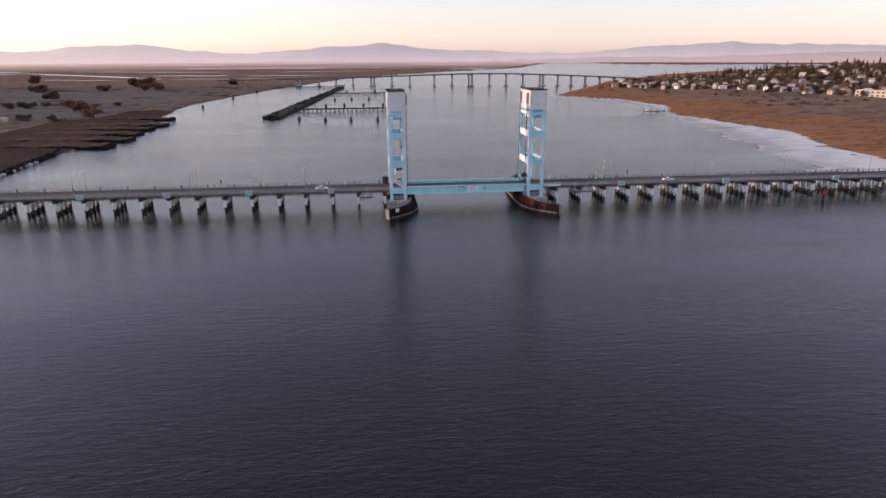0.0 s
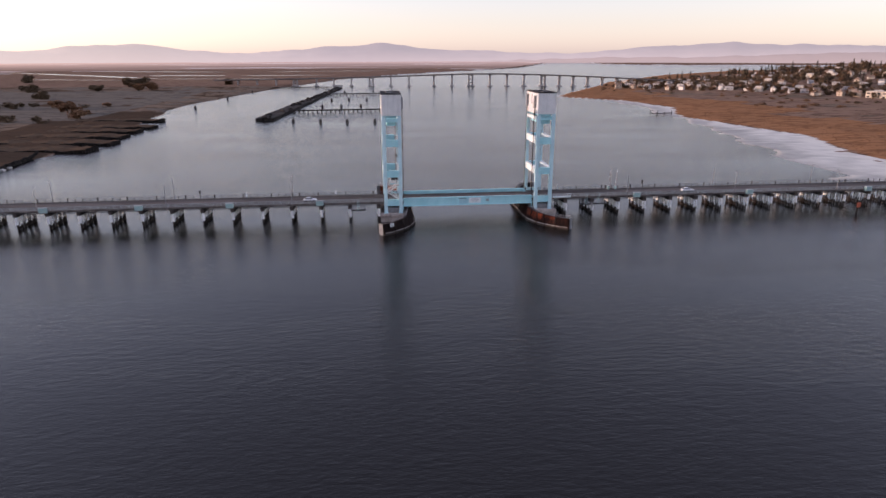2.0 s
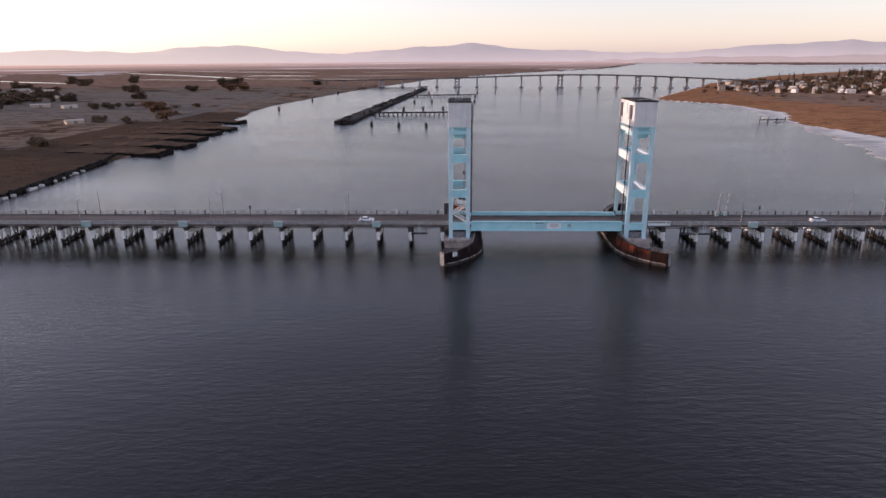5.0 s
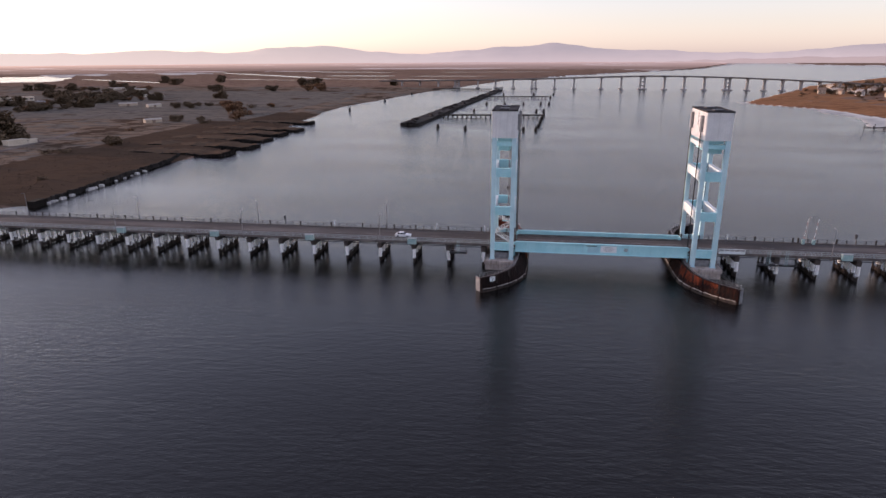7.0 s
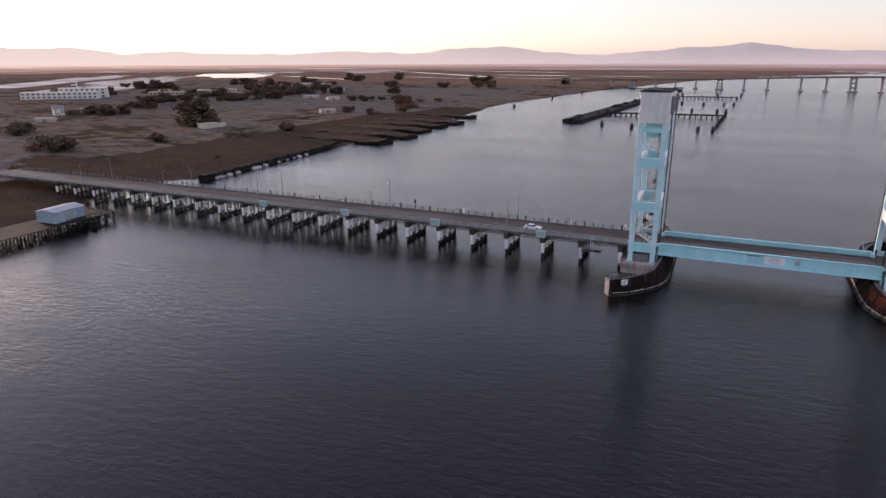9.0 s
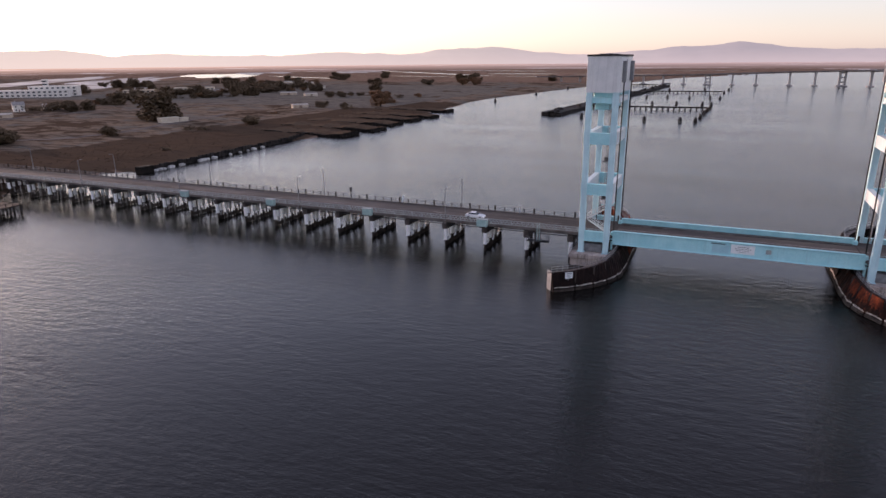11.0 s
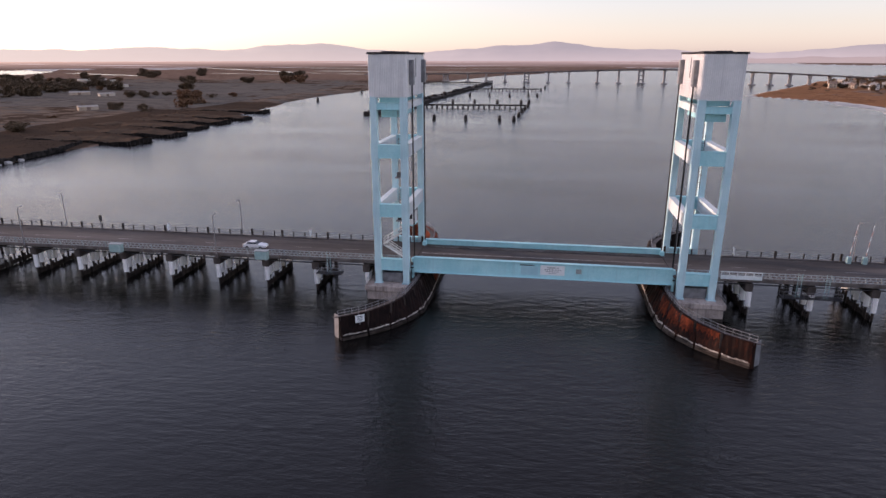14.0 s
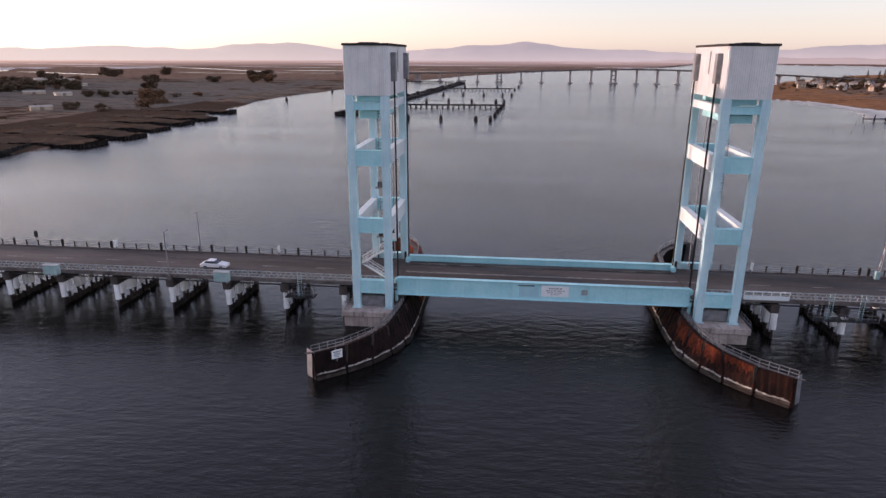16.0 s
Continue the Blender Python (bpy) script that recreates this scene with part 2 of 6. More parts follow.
def box(bm, x0, y0, z0, x1, y1, z1, bevel=0.0):
    vs = [bm.verts.new((x, y, z)) for z in (z0, z1) for x, y in ((x0, y0), (x1, y0), (x1, y1), (x0, y1))]
    fs = [bm.faces.new([vs[i] for i in f]) for f in ((3, 2, 1, 0), (4, 5, 6, 7), (0, 1, 5, 4), (1, 2, 6, 5), (2, 3, 7, 6), (3, 0, 4, 7))]
    if bevel:
        bmesh.ops.bevel(bm, geom=list({e for f in fs for e in f.edges}), offset=bevel, segments=1, affect="EDGES")
    return bm


def boxes(*rows, bevel=0.0):
    bm = bmesh.new()
    for r in rows:
        box(bm, *r, bevel=bevel)
    return bm


def rod(bm, a, b, r0, r1=None, sides=8):
    a, b = Vector(a), Vector(b)
    r1 = r0 if r1 is None else r1
    q = (b - a).to_track_quat("Z", "Y").to_matrix()
    rings = []
    for p, r in ((a, r0), (b, r1)):
        rings.append([bm.verts.new(p + q @ Vector((r * math.cos(2 * math.pi * i / sides), r * math.sin(2 * math.pi * i / sides), 0))) for i in range(sides)])
    for i in range(sides):
        bm.faces.new((rings[0][i], rings[0][(i + 1) % sides], rings[1][(i + 1) % sides], rings[1][i]))
    bm.faces.new(rings[0][::-1])
    bm.faces.new(rings[1])
    return bm


def beam(bm, a, b, w, h):
    """A squared bar from a to b, w wide and h high."""
    a, b = Vector(a), Vector(b)
    d = (b - a).normalized()
    side = d.cross(Vector((0, 0, 1)))
    side = Vector((1, 0, 0)) if side.length < 1e-4 else side.normalized()
    up = side.cross(d)
    vs = [bm.verts.new(p + side * sx * w / 2 + up * sz * h / 2) for p in (a, b) for sx, sz in ((-1, -1), (1, -1), (1, 1), (-1, 1))]
    for f in ((3, 2, 1, 0), (4, 5, 6, 7), (0, 1, 5, 4), (1, 2, 6, 5), (2, 3, 7, 6), (3, 0, 4, 7)):
        bm.faces.new([vs[i] for i in f])
    return bm


# ---- ground, water and distance ----
LEFT_BANK = [(-6000, -2500), (-215, -2500), (-215, -120), (-193, -70), (-190, -22), (-212, -4), (-214, 36), (-200, 41), (-207, 139), (-204, 152), (-203, 180), (-207, 214), (-209, 244), (-207, 270), (-209, 300), (-216, 342), (-221, 403), (-230, 502), (-222, 561), (-207, 677), (-186, 816), (-155, 950), (-90, 1250), (20, 1480), (200, 1790), (560, 2350), (1000, 3500), (1400, 6000), (-6000, 6000)]
RIGHT_BANK = [(6000, -2500), (262, -2500), (255, -300), (240, -60), (226, 20), (226, 85), (234, 118), (255, 186), (246, 253), (236, 300), (240, 336),
              (275, 413), (262, 515), (214, 584), (216, 615), (262, 700), (345, 850), (430, 1010), (720, 1400), (1150, 1800), (2200, 2150), (6000, 2300)]
FAR_BANK = [(1250, 3300), (1500, 2780), (2500, 2620), (6000, 2750), (6000, 6000), (1700, 6000)]
MUD_BANK = [(300, -2500), (222, -300), (190, -60), (172, 30), (168, 70), (190, 130), (212, 220), (224, 300), (228, 360), (247, 420), (240, 540), (206, 580), (205, 610), (300, 610)]
PANS = (1, 2, 3, 4)              # the drained ones among the pools
PONDS = [(-1275, 1262, 235, 95, -45), (-1320, 800, 430, 48, -53), (-1120, 800, 400, 62, -53), (-1690, 1890, 640, 95, -48), (-1390, 2030, 560, 85, -48), (-790, 1580, 395, 15, -44), (-495, 1510, 92, 24, -10),
         (-250, 1480, 110, 12, 0), (-340, 1260, 150, 8, -8), (100, 2300, 220, 16, 18), (-930, 1150, 190, 9, -30), (-700, 1930, 240, 20, -20), (-150, 1900, 190, 13, 10), (-1010, 2200, 170, 22, -30), (-650, 1240, 120, 6, -20)]


def away(poly, x, y):
    """Signed distance from a polygon's edge, above 0 inside."""
    best, inside = np.full(x.shape, 1e9), np.zeros(x.shape, bool)
    for (ax, ay), (bx, by) in zip(poly, poly[1:] + poly[:1]):
        dx, dy = bx - ax, by - ay
        u = np.clip(((x - ax) * dx + (y - ay) * dy) / (dx * dx + dy * dy), 0, 1)
        best = np.minimum(best, np.hypot(x - ax - u * dx, y - ay - u * dy))
        if ay != by:
            inside ^= ((ay > y) != (by > y)) & (x < ax + (y - ay) * dx / (by - ay))
    return np.where(inside, best, -best)


def ripple(x, y, size, seed):
    """Smooth uneven ground, about -1 to 1."""
    rng, out = np.random.default_rng(seed), np.zeros(x.shape)
    for n in range(7):
        a, f = rng.uniform(0, 2 * math.pi, 2), rng.uniform(0.6, 1.7)
        out += np.sin((x * math.cos(a[0]) + y * math.sin(a[0])) * 2 * math.pi * f / size + a[1])
    return out / 4


def ground_height(x, y):
    x, y = np.asarray(x, float), np.asarray(y, float)
    wob = ripple(x, y, 60, 3) * 2.5 + ripple(x, y, 22, 4) * 1.2
    near = np.clip((np.abs(x) - 205) / 25, 0, 1) * np.clip((y - 170) / 40, 0, 1) + (x > 0)
    d_l, d_r = away(LEFT_BANK, x, y) + wob * np.clip(near, 0, 1), away(RIGHT_BANK, x, y) + wob
    d = np.maximum(np.maximum(d_l, d_r), away(FAR_BANK, x, y) + wob * 3)
    z = np.where(d > 0, 0.35 + 1.3 * (1 - np.exp(-d / 14)) + np.clip(d / 220, 0, 1) * 1.0, np.maximum(d * 0.3, -4) - 0.05)
    z = np.where(d > 6, z + 0.35 * ripple(x, y, 45, 5) + 0.2 * ripple(x, y, 17, 6), z)
    mud = away(MUD_BANK, x, y) + wob * 2
    z = np.where((d < 0) & (mud > 0), np.maximum(z, 0.03 + np.clip(mud / 22, 0, 1) * 0.24 + 0.07 * ripple(x, y * 2.2, 34, 8) + 0.035 * ripple(x, y * 2.5, 13, 9)), z)
    rise = np.clip((d_r - 110) / 330, 0, 1) * np.clip((y - 380) / 300, 0, 1) * (x > 0)
    z = z + 25 * rise * rise * (3 - 2 * rise) * np.clip((2200 - y) / 900, 0, 1)
    for px, py, a, b, turn in PONDS:
        c, s = math.cos(radians(turn)), math.sin(radians(turn))
        u, v = ((x - px) * c + (y - py) * s) / (a * 1.1 + 30), ((y - py) * c - (x - px) * s) / (b * 1.3 + 25)
        z = np.where(np.hypot(u, v) < 1, np.minimum(z, 1.9), z)
    return z


def steps(*spans):
    out = []
    for a, b, step in spans:
        out += list(np.arange(a, b - 1e-6, step))
    return np.array(out + [spans[-1][1]])


GRID = []                        # the ground sheet: its x, its y, its heights


def build_ground():
    xs = steps((-4900, -2500, 200), (-2500, -900, 40), (-900, -340, 11), (-340, -180, 3), (-180, 180, 15), (180, 290, 3), (290, 900, 11), (900, 2500, 40), (2500, 4900, 200))
    ys = steps((-2400, -150, 150), (-150, 360, 4), (360, 900, 8), (900, 2700, 22), (2700, 4900, 100))
    gx, gy = np.meshgrid(xs, ys)
    gz = ground_height(gx, gy)
    GRID.extend((xs, ys, gz))
    w = len(xs)
    verts = np.stack([gx.ravel(), gy.ravel(), gz.ravel()], 1)
    i = np.arange(len(ys) - 1)[:, None] * w + np.arange(w - 1)[None]
    faces = np.stack([i, i + 1, i + 1 + w, i + w], -1).reshape(-1, 4)
    me = bpy.data.meshes.new("ground")
    me.from_pydata(verts.tolist(), [], faces.tolist())
    for m in (M_FIELD, M_MARSH, M_REED, M_MUD, M_SCRUB, M_GREYFIELD):
        me.materials.append(m)
    cx, cy, cz = verts[faces].mean(1).T
    d_l, d_r = away(LEFT_BANK, cx, cy), away(RIGHT_BANK, cx, cy)
    patch = ripple(cx, cy, 130, 11) + 0.6 * ripple(cx, cy, 50, 12)
    kind = np.zeros(len(faces), int)
    kind[:] = 1
    left = d_l > 0
    tone = patch + 0.8 * ripple(cx, cy * 2, 26, 14)
    kind[left & (cy < 900)] = np.where(tone > 0.5, 5, np.where(tone > -0.6, 0, 4))[left & (cy < 900)]
    kind[left & (d_l < 75) & (cy < 420)] = 4
    field = left & (cy > 330) & (cy < 760) & (cx < -262) & (cx > -700) & (patch > -0.9)
    kind[field] = 5
    right = d_r > 0
    kind[right] = np.where(patch > 0.7, 0, 1)[right]
    kind[right & (d_r < 95 + 30 * patch)] = 2
    kind[(cz < 0.33) & (d_r < 2) & (cx > 0)] = 3
    me.polygons.foreach_set("material_index", kind.tolist())
    me.polygons.foreach_set("use_smooth", [True] * len(faces))
    return tagged(new("ground", me), "low marshland and river banks with reddish dry reeds", "ground", kind="structure")


def land_material(name, dark, mid, light, ditch=0.5, grain=1.0):
    """Rough ground: three tones in long drifts, ragged ditches and tussocks, all at true size."""
    m = bpy.data.materials.new(name)
    m.use_nodes = True
    t = m.node_tree
    link, bsdf = t.links.new, t.nodes["Principled BSDF"]
    co = t.nodes.new("ShaderNodeTexCoord")

    def noise_at(scale, stretch, turn, detail, rough=0.6, twist=0.0):
        mp = t.nodes.new("ShaderNodeMapping")
        mp.inputs["Rotation"].default_value[2] = radians(turn)
        mp.inputs["Scale"].default_value = (scale, scale * stretch, scale)
        link(co.outputs["Object"], mp.inputs["Vector"])
        n = node(t, "ShaderNodeTexNoise", Scale=1.0, Detail=detail, Roughness=rough, Distortion=twist)
        link(mp.outputs[0], n.inputs["Vector"])
        return n.outputs[0]

    def weigh(value, factor, base=None):
        k = t.nodes.new("ShaderNodeMath")
        k.operation = "MULTIPLY_ADD"
        link(value, k.inputs[0])
        k.inputs[1].default_value = factor
        if base is not None:
            link(base, k.inputs[2])
        return k.outputs[0]

    drift = noise_at(0.009, 3.2, 6, 6.0, 0.66, 0.6)
    patch = noise_at(0.06, 2.2, -8, 5.0, 0.6)
    tuft = noise_at(0.55 * grain, 1.5, 20, 4.0, 0.65)
    total = weigh(tuft, 0.42, weigh(patch, 0.5, weigh(drift, 1.0)))
    ramp = t.nodes.new("ShaderNodeValToRGB")
    e = ramp.color_ramp.elements
    e[0].position, e[1].position = 0.79, 1.13
    e[0].color, e[1].color = (*dark, 1), (*light, 1)
    e.new(0.94).color = (*mid, 1)
    link(total, ramp.inputs[0])
    line = noise_at(0.022, 3.4, 4, 4.0, 0.55, 0.8)
    cut = t.nodes.new("ShaderNodeValToRGB")
    c = cut.color_ramp.elements
    c[0].position, c[1].position = 0.455, 0.545
    c[0].color = c[1].color = (0, 0, 0, 1)
    c.new(0.5).color = (ditch, ditch, ditch, 1)
    link(line, cut.inputs[0])
    mix = t.nodes.new("ShaderNodeMix")
    mix.data_type = "RGBA"
    link(cut.outputs[0], mix.inputs[0])
    link(ramp.outputs[0], mix.inputs[6])
    mix.inputs[7].default_value = (*(v * 0.4 for v in dark), 1)
    link(mix.outputs[2], bsdf.inputs["Base Color"])
    bsdf.inputs["Roughness"].default_value = 0.97
    bsdf.inputs["Specular IOR Level"].default_value = 0.0
    b = node(t, "ShaderNodeBump", Strength=0.6, Distance=0.3)
    link(tuft, b.inputs["Height"])
    link(b.outputs[0], bsdf.inputs["Normal"])
    return m


def mud_material():
    """Tidal flat: pale on the higher ground, darker towards the water."""
    m = material("tidal_mud", (0.21, 0.20, 0.18), (0.42, 0.40, 0.36), 0.05, 0.5, 0, 0.2, 6, stretch=(0.4, 1.8, 1))
    t = m.node_tree
    link, bsdf = t.links.new, t.nodes["Principled BSDF"]
    geo, sep, high, mix = t.nodes.new("ShaderNodeNewGeometry"), t.nodes.new("ShaderNodeSeparateXYZ"), t.nodes.new("ShaderNodeMapRange"), t.nodes.new("ShaderNodeMix")
    n = node(t, "ShaderNodeTexNoise", Scale=0.12, Detail=5.0, Roughness=0.6)
    add = t.nodes.new("ShaderNodeMath")
    add.operation = "MULTIPLY_ADD"
    add.inputs[1].default_value = 0.16
    link(geo.outputs["Position"], sep.inputs[0])
    link(geo.outputs["Position"], n.inputs["Vector"])
    link(n.outputs[0], add.inputs[0])
    link(sep.outputs[2], add.inputs[2])
    high.inputs["From Min"].default_value, high.inputs["From Max"].default_value = 0.22, 0.38
    link(add.outputs[0], high.inputs[0])
    mix.data_type = "RGBA"
    link(high.outputs[0], mix.inputs[0])
    link(bsdf.inputs["Base Color"].links[0].from_socket, mix.inputs[6])
    mix.inputs[7].default_value = (0.62, 0.59, 0.53, 1)
    link(mix.outputs[2], bsdf.inputs["Base Color"])
    return m


M_FIELD = land_material("dry_grass", (0.045, 0.031, 0.022), (0.100, 0.072, 0.052), (0.19, 0.142, 0.106), 0.6)
M_MARSH = land_material("red_brown_marsh", (0.062, 0.034, 0.025), (0.125, 0.074, 0.053), (0.235, 0.155, 0.113), 0.7)
M_REED = land_material("orange_reeds", (0.075, 0.034, 0.021), (0.160, 0.073, 0.040), (0.30, 0.152, 0.080), 0.55)
M_MUD = mud_material()
M_SCRUB = land_material("dark_scrub", (0.026, 0.0165, 0.0115), (0.050, 0.033, 0.023), (0.088, 0.060, 0.042), 0.2)
M_GREYFIELD = land_material("grey_bare_field", (0.058, 0.047, 0.038), (0.104, 0.088, 0.072), (0.165, 0.143, 0.120), 0.5)
build_ground()
water = part("water", boxes((-4900, -2400, -3.0, 4900, 4900, 0.0)), M_WATER)
tagged(water, "dark rippled river water under a dusk sky", "water", kind="structure")


def pond(x, y, a, b, turn, seed):
    """A shallow marsh pool with an uneven edge."""
    r, bm = random.Random(seed), bmesh.new()
    c, s = math.cos(radians(turn)), math.sin(radians(turn))
    waves = [(r.uniform(0.05, 0.16), r.randrange(2, 9), r.uniform(0, 6)) for _ in range(5)]
    rim = []
    for k in range(56):
        g = 2 * math.pi * k / 56
        q = 1 + sum(w * math.sin(n * g + o) for w, n, o in waves)
        u, v = math.copysign(abs(math.cos(g)) ** 0.8, math.cos(g)) * a * q, math.sin(g) * b * q
        rim.append(bm.verts.new((x + u * c - v * s, y + u * s + v * c, 2.05)))
    top = bm.faces.new(rim)
    bmesh.ops.extrude_face_region(bm, geom=[top])
    for v in bm.verts:
        if v in rim:
            v.co.z -= 0.6
    bmesh.ops.recalc_face_normals(bm, faces=bm.faces)
    return tagged(part("water", bm, M_POND), "bright still pool in the marsh", "water", kind="structure")


def salt_pan(x, y, a, b, turn, seed):
    """A drained pan of pale crusted silt, level with the marsh."""
    pan = pond(x, y, a, b, turn, seed)
    pan.name, pan.data.materials[0] = "ground", M_PAN
    return tagged(pan, "pale drained salt pan in the marsh", "salt pan")


M_PAN = material("pale_crusted_silt", (0.20, 0.17, 0.15), (0.50, 0.46, 0.43), 0.006, 0.6, 0, 0.1, 6, stretch=(0.6, 2.0, 1))
M_POND = material("still_marsh_pool", (0.03, 0.03, 0.03), (0.06, 0.055, 0.05), 0.02, 0.16, 0, 0.0)
for n, row in enumerate(PONDS):
    (salt_pan if n in PANS else pond)(*row, n)


def ridge(name, profile, radius, foot, mat, label, seed):
    """Hills as a ring round the place, by bearing and elevation in degrees."""
    az = np.arange(profile[0][0], profile[-1][0], 0.25)
    el = np.interp(az, [p[0] for p in profile], [p[1] for p in profile])
    rng = np.random.default_rng(seed)
    kernel = np.ones(5) / 5
    el = np.convolve(np.pad(el, 2, mode="edge"), kernel, "valid") + np.convolve(np.pad(rng.normal(0, 0.045, len(az)), 2, mode="edge"), kernel, "valid") + 0.05 * np.sin(az * 1.9) * np.sin(az * 0.63 + 1)
    bm = bmesh.new()
    rows = []
    for a, e in zip(az, el):
        s, c = math.sin(radians(a)), math.cos(radians(a))
        top = 46 + radius * math.tan(radians(e))
        rows.append([bm.verts.new((s * r - 15, c * r - 130, z)) for r, z in ((radius - 260, foot), (radius - 110, foot + (top - foot) * 0.55), (radius, top), (radius + 120, foot))])
    for p, q in zip(rows, rows[1:]):
        for k in range(3):
            bm.faces.new((p[k], q[k], q[k + 1], p[k + 1]))
    return tagged(part(name, bm, mat, smooth=True), label, "hills", kind="structure")


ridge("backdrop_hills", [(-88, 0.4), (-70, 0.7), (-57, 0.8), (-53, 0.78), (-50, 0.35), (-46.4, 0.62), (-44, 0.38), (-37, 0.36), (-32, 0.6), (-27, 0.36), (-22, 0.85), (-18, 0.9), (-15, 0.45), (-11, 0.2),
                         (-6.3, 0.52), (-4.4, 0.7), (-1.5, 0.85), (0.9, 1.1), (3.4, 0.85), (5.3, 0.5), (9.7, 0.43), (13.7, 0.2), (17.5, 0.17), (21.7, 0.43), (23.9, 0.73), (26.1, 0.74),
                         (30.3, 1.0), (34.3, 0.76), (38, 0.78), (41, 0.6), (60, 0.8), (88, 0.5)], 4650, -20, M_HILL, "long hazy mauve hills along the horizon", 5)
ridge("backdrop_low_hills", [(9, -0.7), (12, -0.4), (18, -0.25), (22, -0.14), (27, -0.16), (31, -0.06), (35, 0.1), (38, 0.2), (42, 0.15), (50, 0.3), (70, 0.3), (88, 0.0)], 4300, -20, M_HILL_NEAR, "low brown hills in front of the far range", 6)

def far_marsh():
    """The flats beyond two kilometres below the hills; evening haze is painted on as emission that grows with distance.
    """
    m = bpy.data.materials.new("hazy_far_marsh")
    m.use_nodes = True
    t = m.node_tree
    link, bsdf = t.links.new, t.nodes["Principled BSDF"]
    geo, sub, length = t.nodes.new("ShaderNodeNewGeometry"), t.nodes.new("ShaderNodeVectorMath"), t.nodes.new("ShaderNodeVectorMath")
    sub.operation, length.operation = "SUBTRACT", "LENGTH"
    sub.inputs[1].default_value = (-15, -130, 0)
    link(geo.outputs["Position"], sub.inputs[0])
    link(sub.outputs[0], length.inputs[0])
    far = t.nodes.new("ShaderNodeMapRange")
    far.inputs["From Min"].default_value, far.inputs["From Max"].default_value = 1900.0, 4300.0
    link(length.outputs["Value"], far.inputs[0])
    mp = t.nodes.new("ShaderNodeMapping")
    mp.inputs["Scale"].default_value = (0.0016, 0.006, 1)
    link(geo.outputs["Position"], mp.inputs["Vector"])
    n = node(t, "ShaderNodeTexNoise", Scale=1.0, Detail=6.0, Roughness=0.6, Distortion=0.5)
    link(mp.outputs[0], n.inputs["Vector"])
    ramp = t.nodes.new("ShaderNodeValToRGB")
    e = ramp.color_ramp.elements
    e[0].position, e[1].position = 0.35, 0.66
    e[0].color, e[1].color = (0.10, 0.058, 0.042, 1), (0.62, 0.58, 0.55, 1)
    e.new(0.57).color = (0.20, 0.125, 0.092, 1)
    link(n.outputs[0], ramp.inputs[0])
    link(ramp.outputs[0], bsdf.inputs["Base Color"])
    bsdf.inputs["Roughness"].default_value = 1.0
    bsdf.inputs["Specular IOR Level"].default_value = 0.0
    # painted haze colour, with the sunset's warmth put in towards the west
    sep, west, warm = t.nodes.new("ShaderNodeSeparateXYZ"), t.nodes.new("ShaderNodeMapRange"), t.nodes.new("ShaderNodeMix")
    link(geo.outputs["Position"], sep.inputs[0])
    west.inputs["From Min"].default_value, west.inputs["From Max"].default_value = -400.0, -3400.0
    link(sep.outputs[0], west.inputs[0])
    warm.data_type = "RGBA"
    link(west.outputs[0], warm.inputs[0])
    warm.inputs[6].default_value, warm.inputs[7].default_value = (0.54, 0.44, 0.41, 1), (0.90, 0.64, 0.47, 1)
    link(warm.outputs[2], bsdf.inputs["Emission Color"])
    # the painted haze glows stronger with distance
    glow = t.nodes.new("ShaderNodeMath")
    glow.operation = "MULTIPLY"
    glow.inputs[1].default_value = HAZE_GLOW * 0.95
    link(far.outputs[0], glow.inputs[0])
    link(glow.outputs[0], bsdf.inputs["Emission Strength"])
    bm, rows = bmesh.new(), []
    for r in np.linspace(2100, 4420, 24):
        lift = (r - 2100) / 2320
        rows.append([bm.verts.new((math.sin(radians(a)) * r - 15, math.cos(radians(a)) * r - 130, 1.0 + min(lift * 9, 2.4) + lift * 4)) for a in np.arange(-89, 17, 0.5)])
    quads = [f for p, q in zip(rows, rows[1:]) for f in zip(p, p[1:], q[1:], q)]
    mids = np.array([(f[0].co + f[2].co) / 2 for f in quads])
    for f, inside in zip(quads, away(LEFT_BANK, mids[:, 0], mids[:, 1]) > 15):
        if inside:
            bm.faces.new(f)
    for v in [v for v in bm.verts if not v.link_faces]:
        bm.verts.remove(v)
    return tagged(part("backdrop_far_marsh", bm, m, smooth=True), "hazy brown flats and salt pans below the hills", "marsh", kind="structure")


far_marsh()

# ---- the lift bridge ----
MID, AXIS = -0.35, -0.5          # middle of the lift span and of the road
DECK_Z = 5.9
FRONT, REAR = -7.95, 6.95        # outer faces of the tower legs
LEVELS = ((31.65, 32.5), (24.0, 25.95), (14.25, 16.2), (4.95, 6.75))


